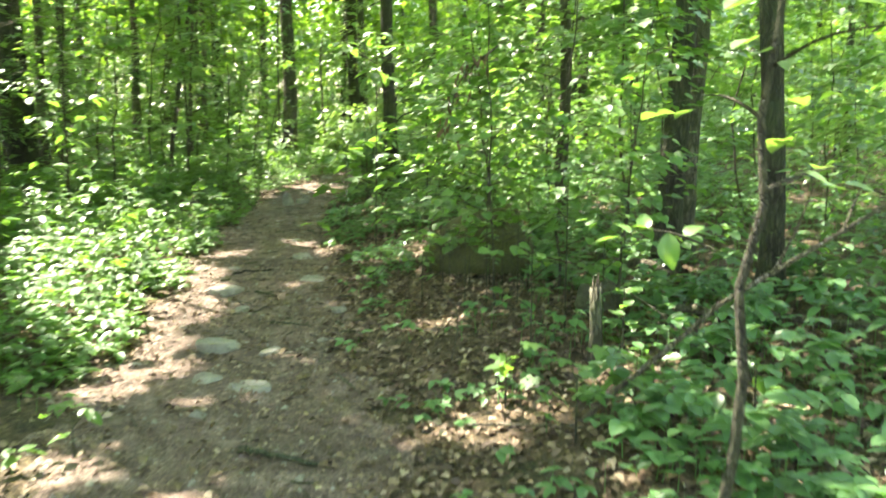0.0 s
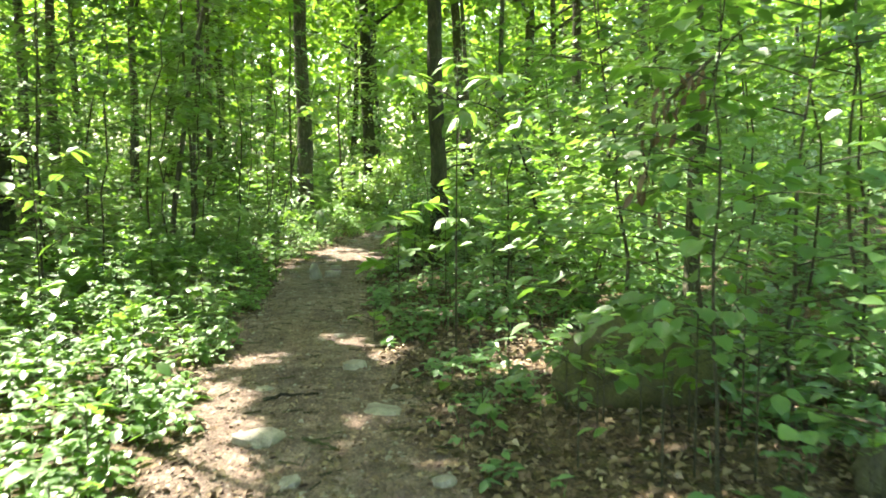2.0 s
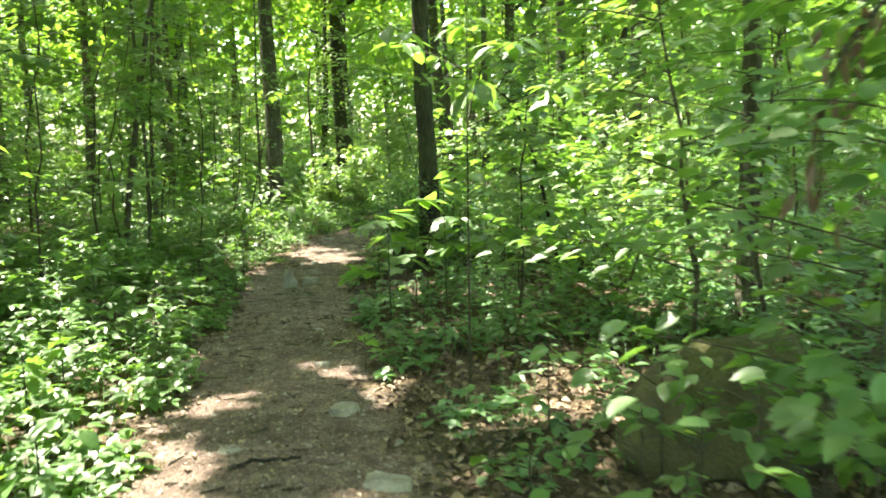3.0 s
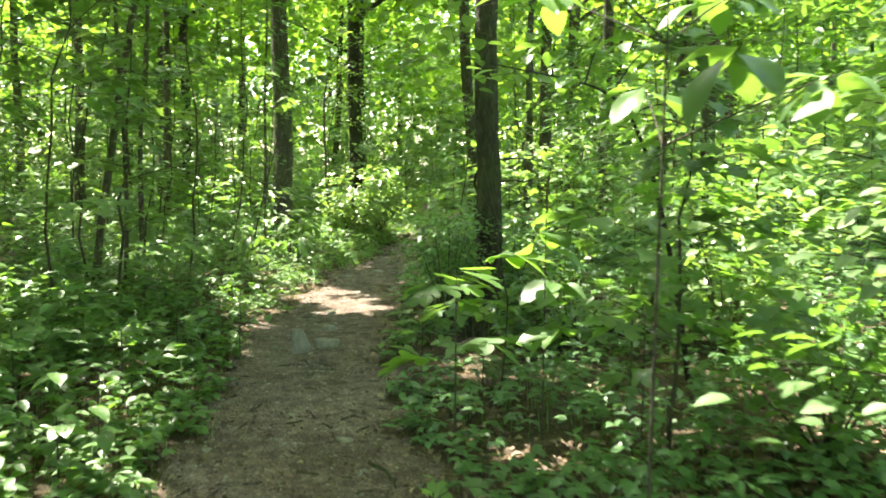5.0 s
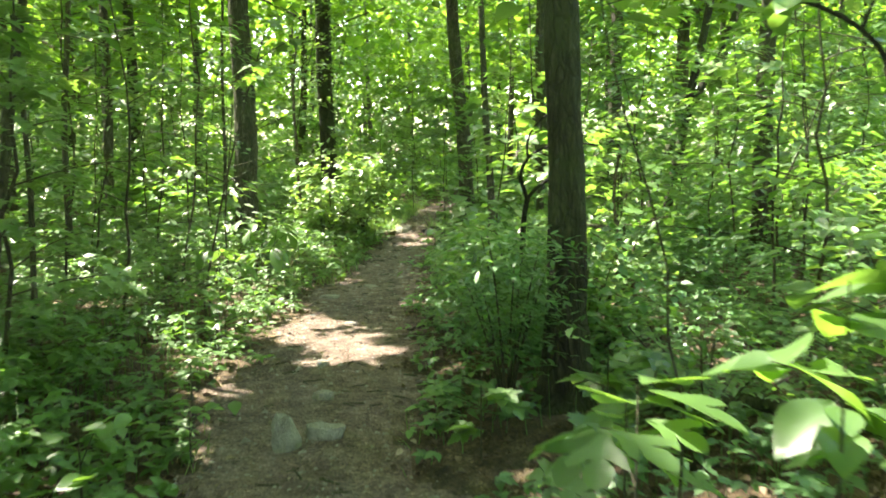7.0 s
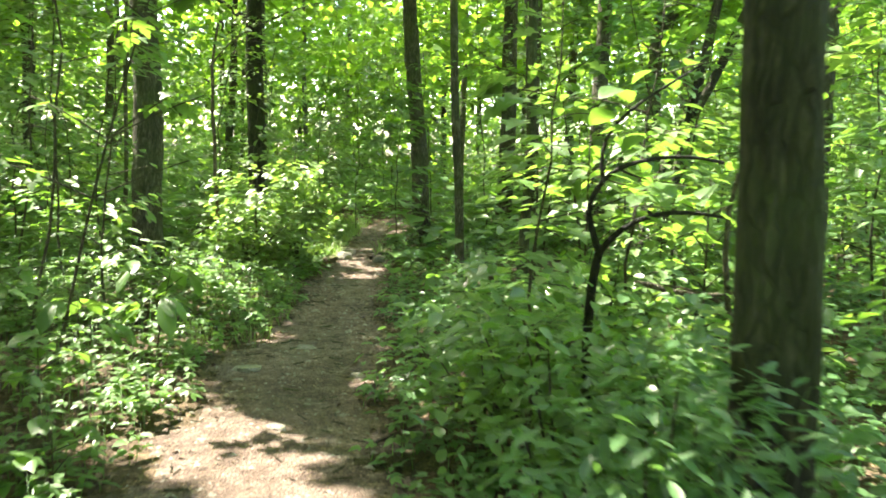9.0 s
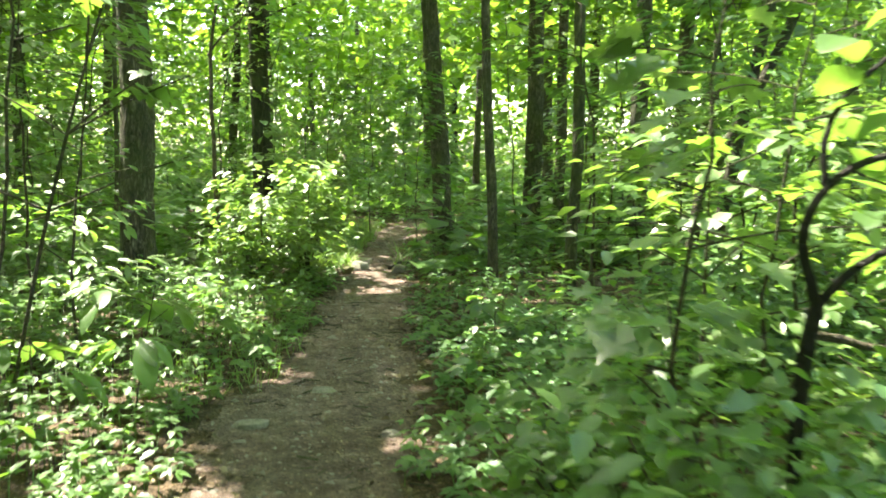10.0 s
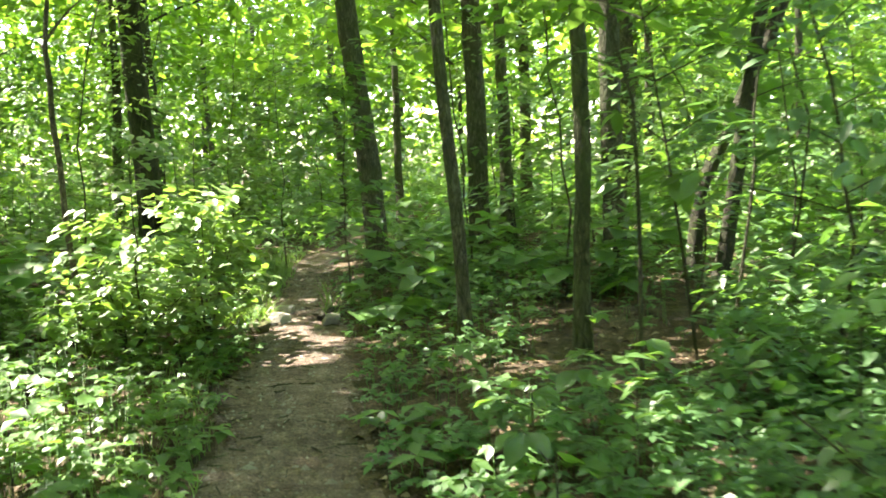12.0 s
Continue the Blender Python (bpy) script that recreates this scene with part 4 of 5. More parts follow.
stick([(-1.0, 23.2, 0.03), (-0.85, 23.5, 0.07), (-0.7, 23.8, 0.04)], 0.035, "dark root crossing the path edge", name="root", material=BARK_DARK, category="root")
stick([(0.62, 3.62, 0.02), (0.9, 3.4, 0.4), (1.15, 3.3, 0.66), (1.5, 3.35, 0.86), (1.95, 3.5, 1.05)], 0.015, "thin grey dead branch propped above the ground", material=DEADWOOD, name="dead_branch", category="branch",
      twigs=[[(1.3, 3.3, 0.74), (1.45, 3.35, 1.0), (1.5, 3.4, 1.2)], [(1.6, 3.38, 0.9), (1.75, 3.5, 1.15)]])
stick([(1.5, 5.35, 0.08), (1.95, 5.05, 0.1), (2.6, 4.5, 0.12)], 0.03, "fallen grey branch among low plants", name="fallen_branch", category="branch")
stick([(1.2, 7.0, 0.1), (1.5, 6.65, 0.12), (1.75, 6.3, 0.1)], 0.055, "short pale fallen log in the undergrowth", name="fallen_log", sides=10, category="log")
stick([(0.55, 5.9, 0.32), (0.85, 5.3, 0.38), (1.1, 4.7, 0.3), (1.45, 4.2, 0.1)], 0.007, "thin pale fallen twig arching over plants")
stick([(0.05, 4.7, 0.0), (0.1, 4.75, 0.28), (-0.02, 4.8, 0.4)], 0.006, "bare pale twig standing in leaf litter", twigs=[[(0.09, 4.75, 0.2), (0.16, 4.7, 0.3)]])
stick([(0.1, 3.7, 0.02), (0.45, 3.65, 0.02), (0.7, 3.5, 0.02)], 0.008, "dead twig lying in leaf litter")
stick([(-0.45, 12.3, 0.12), (0.1, 12.1, 0.16), (0.8, 11.6, 0.14)], 0.06, "dark fallen log behind big-leaved plants", name="fallen_log", material=BARK_DARK, sides=10, category="log")
stick([(-0.35, 14.7, 0.82), (0.0, 14.6, 0.78), (0.4, 14.5, 0.88)], 0.016, "dead branch lying across shrubs", name="dead_branch", category="branch", twigs=[[(0.25, 14.7, 0.52), (0.4, 14.6, 0.7)]])
stick([(0.2, 14.4, -0.12), (0.14, 14.4, 0.3), (0.09, 14.4, 0.52), (0.06, 14.4, 0.64), (-0.05, 14.4, 0.74), (-0.08, 14.4, 0.9), (-0.05, 14.4, 1.1), (0.0, 14.42, 1.4)], 0.02, "crooked grey dead sapling stem", name="dead_sapling", category="sapling", twigs=[[(0.08, 14.4, 0.6), (0.14, 14.42, 0.7), (0.16, 14.45, 0.82)], [(-0.07, 14.4, 0.8), (-0.2, 14.42, 0.86), (-0.3, 14.45, 0.86)]])
stick([(-3.05, 22.2, 0), (-3.1, 22.2, 1.6), (-3.15, 22.2, 2.5), (-3.05, 22.2, 3.0)], 0.03, "pale bare forked dead sapling", name="dead_sapling", category="sapling", twigs=[[(-3.15, 22.2, 2.45), (-2.95, 22.2, 2.75), (-2.7, 22.2, 2.95)]])


def stump():
    x, y = 0.84, 4.55
    ob = thing("stump", (x, y, rest(x, y) - 0.03), "thin grey broken stump of a dead sapling", "stump")
    v, t = tube([(0, 0, 0), (0.005, 0, 0.15), (0, 0.01, 0.3), (-0.005, 0.01, 0.44)], [0.045, 0.036, 0.034, 0.032], 9, 0.08)
    part("trunk", mesh_of("trunk", v, t, BARK, True), ob)
    for k in range(4):
        a = k * 1.6
        v, t = tube([(0.02 * math.cos(a), 0.02 * math.sin(a), 0.42), (0.022 * math.cos(a), 0.022 * math.sin(a), 0.47 + 0.02 * k)], [0.009, 0.002], 4)
        part("splinter", mesh_of("splinter", v, t, DEADWOOD), ob, "pale broken splinter")


stump()


# ---------------------------------------------------------------- plants with leaves that can be told apart
def broad_leaf(name, widths, material, curl=0.2, fold=0.18):
    """A leaf of length 1 with a sunk midrib and wavy edge; widths at even steps from foot to tip."""
    rows = len(widths)
    v, t = [], []
    for i, w in enumerate(widths):
        y = i / (rows - 1)
        for s in (-1, -0.5, 0, 0.5, 1):
            v.append((s * w, y, fold * abs(s) * w * 1.2 - curl * y * y + 0.018 * math.sin(9 * y + 3 * s) * abs(s)))
    for i in range(rows - 1):
        for j in range(4):
            a = i * 5 + j
            t += [(a, a + 1, a + 6), (a, a + 6, a + 5)]
    return mesh_of(name, np.array(v), np.array(t), material, True)


def lobed_leaf(name, shape, material):
    return mesh_of(name, shape[0], shape[1], material)


OVAL_LEAF = broad_leaf("leaf", (0.01, 0.2, 0.29, 0.31, 0.26, 0.15, 0.008), LEAF_ONE)
NARROW_LEAF = broad_leaf("leaf", (0.01, 0.1, 0.16, 0.2, 0.2, 0.14, 0.008), LEAF_ONE, 0.3)
ROUND_LEAF = broad_leaf("leaf", (0.02, 0.3, 0.4, 0.4, 0.33, 0.2, 0.01), LEAF_ONE, 0.1)
MITTEN_LEAF = lobed_leaf("leaf", blade([(0.1, 0.14), (0.18, 0.32), (0.36, 0.5), (0.45, 0.68), (0.4, 0.76), (0.27, 0.68), (0.17, 0.6), (0.21, 0.74), (0.19, 0.88), (0.1, 0.97), (0, 1.0)], 0.08, 0.2), LEAF_ONE)
MAPLE_LEAF = lobed_leaf("leaf", blade([(0.1, -0.05), (0.22, -0.06), (0.26, 0.04), (0.42, 0.1), (0.3, 0.2), (0.36, 0.32), (0.55, 0.46), (0.46, 0.52), (0.5, 0.64), (0.34, 0.58), (0.22, 0.5), (0.24, 0.7), (0.17, 0.74), (0.1, 0.9), (0, 1.0)], 0.07, 0.2), LEAF_ONE)


def leafy_plant(x, y, height, count, leaf, size, label, name="plant", lean=(0, 0), top=0.45, spread=0.12, droop=0.15, category="plant", group="large-leaved plants", stem=0.006, limbs=4, seed=1, start=3):
    """A small plant of single leaves on short shoots, each leaf with its stalk set on the stem."""
    rng = np.random.default_rng(seed)
    z = rest(x, y) - 0.01
    ob = thing(name, (x, y, z), label, category, group)
    main = curve_points([(0, 0, 0), (lean[0] * 0.4, lean[1] * 0.4, height * 0.5), (lean[0], lean[1], height)], 8)
    part("stem", mesh_of("stem", *tube(main, np.linspace(stem, stem * 0.4, 8), 6), TWIG, True), ob)
    shoots = [main[start + 1:]]
    for k in range(limbs):
        i = start + k % (7 - start)
        a = k * 2.4 + seed
        q = curve_points([main[i], main[i] + np.array([math.cos(a), math.sin(a), 0.5]) * spread, main[i] + np.array([math.cos(a) * 1.8, math.sin(a) * 1.8, 0.75]) * spread], 5)
        part("shoot", mesh_of("shoot", *tube(q, np.linspace(stem * 0.5, stem * 0.25, 5), 5), TWIG, True), ob)
        shoots.append(q)
    for k in range(count):
        q = shoots[k % len(shoots)]
        f = 1 - top * rng.random() ** 1.5
        p = np.array([np.interp(f, np.linspace(0, 1, len(q)), q[:, j]) for j in range(3)])
        a = k * 2.4 + rng.normal(0, 0.3)
        o = part("leaf", leaf, ob)
        s = size * rng.uniform(0.7, 1.15)
        o.matrix_local = Matrix.Translation(p) @ pose(0, 0, 0, 0, 0, math.degrees(a)) @ pose(0, 0.02, 0, -math.degrees(rng.normal(droop, 0.2)), rng.normal(0, 14), 0) @ Matrix.Diagonal((s, s, s, 1))
    return ob


leafy_plant(-1.16, 10.2, 0.95, 22, MITTEN_LEAF, 0.23, "young plant with big lobed bright green leaves", spread=0.1, seed=3, top=0.3)
leafy_plant(-0.72, 10.05, 1.25, 30, OVAL_LEAF, 0.22, "young plant with broad oval green leaves", spread=0.13, seed=5, top=0.5)
leafy_plant(-0.3, 9.7, 0.7, 14, MITTEN_LEAF, 0.2, "young plant with lobed green leaves in leaf litter", seed=8)
leafy_plant(-0.95, 11.0, 0.62, 12, MAPLE_LEAF, 0.15, "maple seedling with pale lobed leaves", seed=9)
leafy_plant(-0.05, 10.9, 1.15, 20, OVAL_LEAF, 0.2, "tall plant with broad oval green leaves", spread=0.16, seed=11, top=0.6)
leafy_plant(-1.32, 12.1, 0.38, 18, MAPLE_LEAF, 0.13, "low maple seedling with broad lobed leaves by the path", seed=61, spread=0.1)
leafy_plant(-0.78, 11.85, 0.5, 20, MAPLE_LEAF, 0.16, "young maple with pale lobed leaves beside a trunk", seed=62, spread=0.12)
leafy_plant(-0.5, 12.05, 0.38, 14, MAPLE_LEAF, 0.13, "low maple seedling with broad lobed leaves", seed=63)
leafy_plant(0.15, 5.7, 0.72, 22, ROUND_LEAF, 0.1, "small shrub with flat round green leaves before a boulder", seed=64, spread=0.18)
leafy_plant(0.5, 5.6, 0.62, 20, ROUND_LEAF, 0.095, "small shrub with flat round green leaves before a boulder", seed=65, spread=0.18)
leafy_plant(0.62, 6.1, 0.85, 24, OVAL_LEAF, 0.12, "thin shrub with oval green leaves over a boulder", seed=66, spread=0.2)
leafy_plant(0.2, 6.3, 0.5, 24, OVAL_LEAF, 0.085, "small leafy shrub growing against a boulder", seed=71, spread=0.2)
leafy_plant(0.45, 6.35, 0.6, 26, OVAL_LEAF, 0.09, "small leafy shrub growing against a boulder", seed=72, spread=0.22)
leafy_plant(-0.02, 6.7, 0.55, 22, OVAL_LEAF, 0.085, "small leafy shrub growing against a boulder", seed=73, spread=0.18)
leafy_plant(0.0, 6.35, 0.4, 16, OVAL_LEAF, 0.1, "low plant with fresh green leaves by a boulder", seed=67, spread=0.12)
leafy_plant(-1.58, 3.45, 0.24, 12, OVAL_LEAF, 0.075, "small yellow-green plant on the path edge", seed=68, spread=0.05)
leafy_plant(-1.3, 9.0, 0.25, 9, MAPLE_LEAF, 0.1, "low maple seedling at the path edge", seed=12)
leafy_plant(-0.66, 8.3, 2.1, 44, NARROW_LEAF, 0.19, "thin upright sapling with long bright leaves near its top", name="sapling", lean=(0.03, 0.05), spread=0.3, droop=0.2, stem=0.008, seed=14, top=0.3, category="sapling", limbs=6, start=5)
leafy_plant(-2.95, 17.0, 0.8, 18, NARROW_LEAF, 0.26, "plant with long drooping pale leaves", spread=0.14, droop=0.3, seed=15, lean=(0.15, -0.1))
leafy_plant(-3.95, 9.0, 1.6, 34, OVAL_LEAF, 0.17, "leafy young shrub with broad drooping leaves", name="shrub", spread=0.24, droop=0.3, stem=0.009, seed=31, top=0.7, category="shrub", limbs=8)
leafy_plant(-3.35, 16.6, 0.55, 12, NARROW_LEAF, 0.22, "low plant with long drooping leaves", droop=0.3, seed=16)
leafy_plant(-2.85, 12.95, 0.34, 12, ROUND_LEAF, 0.085, "small sunlit plant with pale round leaves", spread=0.05, seed=17)
leafy_plant(-2.7, 12.2, 0.3, 10, OVAL_LEAF, 0.1, "small yellow-green plant at the path edge", seed=18)
leafy_plant(0.98, 4.5, 0.42, 14, ROUND_LEAF, 0.075, "small sunlit sprig with pale round leaves", spread=0.06, seed=19)
leafy_plant(-0.3, 15.6, 1.55, 34, MAPLE_LEAF, 0.17, "leafy young maple with bright green lobed leaves", name="sapling", spread=0.25, droop=0.25, stem=0.01, seed=20, top=0.7, category="sapling", limbs=8)
leafy_plant(0.15, 15.0, 1.35, 30, MAPLE_LEAF, 0.15, "leafy young maple in the shrubs", name="sapling", spread=0.22, droop=0.2, stem=0.01, seed=21, top=0.7, category="sapling", limbs=8)
leafy_plant(-3.55, 16.8, 2.7, 44, MAPLE_LEAF, 0.15, "slim maple sapling with yellow-green lobed leaves", name="sapling", lean=(0.75, -0.2), spread=0.38, droop=0.3, stem=0.013, seed=22, top=0.55, category="sapling", limbs=10)
leafy_plant(1.0, 19.5, 2.55, 40, NARROW_LEAF, 0.26, "sapling with fans of long narrow leaflets", name="sapling", lean=(-0.45, -0.1), spread=0.28, droop=0.2, stem=0.012, seed=23, top=0.5, category="sapling", limbs=9)
leafy_plant(0.25, 17.2, 0.85, 12, ROUND_LEAF, 0.09, "thin upright plant with a few pale round leaves", spread=0.05, seed=24)
leafy_plant(-1.12, 16.75, 0.4, 14, OVAL_LEAF, 0.12, "low pale green plant at the path edge", seed=25)
leafy_plant(-0.85, 17.3, 0.5, 16, OVAL_LEAF, 0.13, "leafy low plant beside the path", seed=26)
for i, (x, y, h, n, leaf, size) in enumerate([(0.5, 4.7, 0.6, 16, ROUND_LEAF, 0.08), (0.75, 5.1, 0.95, 22, ROUND_LEAF, 0.085), (0.3, 5.75, 1.15, 26, ROUND_LEAF, 0.085), (-0.15, 6.0, 0.4, 14, OVAL_LEAF, 0.09), (0.95, 4.95, 0.6, 16, ROUND_LEAF, 0.085),
                                          (0.05, 6.45, 0.45, 14, ROUND_LEAF, 0.11), (0.35, 6.3, 0.6, 16, ROUND_LEAF, 0.12), (-0.1, 6.7, 0.35, 12, OVAL_LEAF, 0.1), (-0.35, 7.4, 0.45, 12, OVAL_LEAF, 0.1), (-0.55, 6.6, 0.3, 10, OVAL_LEAF, 0.09), (0.3, 3.9, 0.28, 10, MAPLE_LEAF, 0.1), (0.55, 3.35, 0.3, 12, MAPLE_LEAF, 0.11), (0.85, 3.6, 0.32, 12, MAPLE_LEAF, 0.11), (1.3, 3.4, 0.35, 12, OVAL_LEAF, 0.1),
                                          (-2.35, 6.0, 0.4, 14, OVAL_LEAF, 0.11), (-2.5, 6.9, 0.45, 16, OVAL_LEAF, 0.11), (-2.85, 7.6, 0.5, 16, MAPLE_LEAF, 0.12), (-3.0, 8.4, 0.5, 16, MAPLE_LEAF, 0.12), (-2.2, 5.3, 0.3, 12, OVAL_LEAF, 0.1),
                                          (-2.95, 10.0, 0.45, 16, OVAL_LEAF, 0.13), (-3.1, 10.8, 0.5, 16, MAPLE_LEAF, 0.13), (-2.9, 9.4, 0.4, 14, OVAL_LEAF, 0.12), (-3.0, 11.6, 0.45, 16, OVAL_LEAF, 0.12), (-3.5, 10.3, 0.6, 18, MAPLE_LEAF, 0.14),
                                          (-2.95, 14.6, 0.35, 14, OVAL_LEAF, 0.11), (-3.3, 15.6, 0.45, 14, OVAL_LEAF, 0.12), (-2.75, 18.4, 0.4, 14, OVAL_LEAF, 0.12), (-2.6, 19.4, 0.4, 14, OVAL_LEAF, 0.12), (-0.6, 18.2, 0.5, 16, OVAL_LEAF, 0.13), (-0.2, 18.0, 0.55, 16, OVAL_LEAF, 0.13)]):
    leafy_plant(x, y, h, n, leaf, size, "low plant with fresh green leaves" if h < 0.6 else "small shrub with flat round green leaves", seed=40 + i, spread=0.09 + 0.06 * h, top=0.5)


def bright_sprig():
    """The leaves that hang out from the leaning sapling by the path."""
    z = rest(0.67, 2.2)
    ob = thing("sprig", (0.78, 2.4, 1.08), "leaning twig with bright backlit yellow-green leaves", "twig")
    q = curve_points([(0, 0, 0), (-0.1, 0.04, 0.05), (-0.2, 0.06, 0.06), (-0.26, 0.07, 0.03)], 8)
    part("twig", mesh_of("twig", *tube(q, np.linspace(0.004, 0.0015, 8), 5), TWIG, True), ob)
    for p, rz, rx, s in [(q[7], 90, -5, 0.09), (q[6], 30, 25, 0.08), (q[5], -25, 40, 0.075), (q[3], 150, -75, 0.11), (q[4], 60, 15, 0.07), (q[2], -60, 30, 0.08)]:
        o = part("leaf", OVAL_LEAF, ob)
        o.matrix_local = Matrix.Translation(p) @ pose(0, 0, 0, rx, 10, rz) @ Matrix.Diagonal((s, s, s, 1))


bright_sprig()


def bush(x, y, radius, height, count, shape, size, leaf, label, low=0.12, group="shrubs by the path"):
    """A dense shrub: several stems from one foot and a round, uneven mass of leaves."""
    z = rest(x, y) - 0.02
    ob = thing("shrub", (x, y, z), label, "shrub", group)
    tips = []
    for k in range(9):
        a, r = k * 2.4, radius * RNG.uniform(0.3, 1.0)
        h = height * RNG.uniform(0.6, 1.0) * (1 - 0.3 * (r / radius) ** 2)
        q = curve_points([(0, 0, 0), (r * 0.35 * math.cos(a), r * 0.35 * math.sin(a), h * 0.5), (r * math.cos(a), r * math.sin(a), h)], 7)
        part("stem", mesh_of("stem", *tube(q, np.linspace(0.009, 0.003, 7), 5), TWIG, True), ob)
        tips += [q[3], q[4], q[5], q[6], q[6]]
    k = RNG.integers(0, len(tips), count)
    p = np.array(tips)[k] + RNG.normal(0, 1, (count, 3)) * np.array([0.3, 0.3, 0.16]) * radius
    p = p[p[:, 2] > low]
    p = p[shaded(p + np.array([x, y, z]))]
    a = np.arctan2(p[:, 1], p[:, 0]) + RNG.normal(0, 1.0, len(p))
    part("foliage", mesh_of("foliage", *leaves(shape, p, a, RNG.normal(0.0, 0.35, len(p)), size * RNG.uniform(0.6, 1.2, len(p)), 0.35), leaf), ob, "dense green leaves")
    return ob


bush(-1.12, 12.6, 0.4, 1.12, 1700, LONG, 0.065, LEAF_BLUE, "dense shrub of small narrow leaves beside a trunk", 0.38)
bush(-0.95, 13.85, 0.5, 1.1, 1150, OVATE, 0.075, LEAF, "low leafy shrub with glossy oval leaves")
bush(-0.5, 13.5, 0.5, 1.1, 1150, OVATE, 0.075, LEAF_BLUE, "low leafy shrub with glossy oval leaves")
bush(-1.0, 14.9, 0.45, 0.65, 760, OVATE, 0.075, LEAF, "low leafy shrub at the path edge")
bush(-0.3, 14.4, 0.55, 0.9, 800, OVATE, 0.085, LEAF_LIGHT, "light green leafy shrub")
bush(-0.7, 16.0, 0.5, 0.7, 900, LEAFLET, 0.065, LEAF_BLUE, "low leafy shrub beside the path")
bush(0.2, 16.6, 0.6, 0.8, 900, LEAFLET, 0.075, LEAF, "leafy green shrub with oval leaves")
bush(-0.2, 12.2, 0.6, 0.7, 520, OVATE, 0.06, LEAF, "leafy shrub in the shade")
bush(0.9, 11.9, 0.7, 1.4, 800, OVATE, 0.09, LEAF_LIGHT, "sunlit leafy shrub with pale leaves")
bush(0.5, 9.5, 0.5, 0.8, 480, OVATE, 0.09, LEAF, "leafy shrub in leaf litter")
bush(-2.05, 22.4, 0.45, 1.25, 760, ROUND, 0.095, LEAF_LIGHT, "sunlit leafy shrub by the path")
bush(-2.65, 21.7, 0.6, 0.9, 620, ROUND, 0.1, LEAF_LIGHT, "sunlit leafy shrub with pale leaves")
bush(2.2, 19.6, 0.7, 0.8, 560, LONG, 0.16, LEAF, "fresh green shrub with long leaves")
bush(1.2, 18.4, 0.6, 0.6, 480, OVATE, 0.11, LEAF_BLUE, "low green shrub on the forest floor")


def forked_shrub():
    """A dark crooked shrub whose stem forks low and arches to one side."""
    x, y = -0.78, 14.05
    ob = thing("forked_shrub", (x, y, rest(x, y) - 0.02), "crooked dark-stemmed shrub forking into arching branches", "shrub")
    main = curve_points([(0.06, 0, 0), (-0.02, 0, 0.5), (-0.01, 0, 0.95), (0.02, 0, 1.1)], 12)
    fork = main[-1]
    left = curve_points([fork, (-0.01, 0, 1.18), (-0.04, 0, 1.27), (0.0, 0, 1.36), (0.07, 0, 1.43), (0.2, 0.01, 1.47), (0.4, 0.03, 1.49), (0.58, 0.04, 1.45)], 20)
    runs = [("stem", main, 0.021, 0.018), ("branch", left, 0.015, 0.006),
            ("branch", curve_points([fork, (0.09, -0.02, 1.2), (0.22, -0.03, 1.26), (0.38, -0.03, 1.27), (0.55, -0.04, 1.24)], 12), 0.014, 0.005),
            ("branch", curve_points([left[9], (0.0, 0.02, 1.5), (0.08, 0.02, 1.63), (0.22, 0.03, 1.72), (0.42, 0.05, 1.84)], 10), 0.01, 0.004),
            ("branch", curve_points([left[11], (0.15, 0.03, 1.4), (0.25, 0.05, 1.38), (0.4, 0.06, 1.37)], 8), 0.005, 0.002)]
    tips = []
    for name, q, r0, r1 in runs:
        part(name, mesh_of(name, *tube(q, np.linspace(r0, r1, len(q)), 8, 0.05), TWIG_DARK, True), ob)
        if name == "branch":
            tips.append(q)
    rng = np.random.default_rng(77)
    for k in range(44):
        q = tips[k % 4]
        f = rng.uniform(0.3, 1)
        p = np.array([np.interp(f, np.linspace(0, 1, len(q)), q[:, j]) for j in range(3)]) + rng.normal(0, 0.09, 3)
        o = part("leaf", ROUND_LEAF, ob)
        s = rng.uniform(0.08, 0.13)
        o.matrix_local = Matrix.Translation(p) @ pose(0, 0, 0, rng.normal(-12, 12), rng.normal(0, 12), rng.uniform(0, 360)) @ Matrix.Diagonal((s, s, s, 1))


forked_shrub()


def withered_branch():
    """A snapped branch with a bunch of dead leaves."""
    x, y, z = 0.12, 5.75, 1.75
    ob = thing("dead_branch", (x, y, z), "snapped hanging branch with withered brown leaves", "branch")
    q = curve_points([(0.25, 0.1, 0.12), (0.1, 0, 0.0), (-0.05, -0.1, -0.12), (-0.08, -0.14, -0.42)], 9)
    part("branch", mesh_of("branch", *tube(q, np.linspace(0.008, 0.003, 9), 5), TWIG, True), ob)
    rng = np.random.default_rng(5)
    n = 46
    k = rng.integers(2, 9, n)
    p = q[k] + rng.normal(0, 0.04, (n, 3))
    part("dead_leaves", mesh_of("dead_leaves", *leaves(LONG, p, rng.uniform(0, 6.28, n), rng.normal(1.15, 0.25, n), rng.uniform(0.05, 0.09, n), 0.8, rng), LEAF_DEAD), ob, "withered brown hanging leaves")


withered_branch()


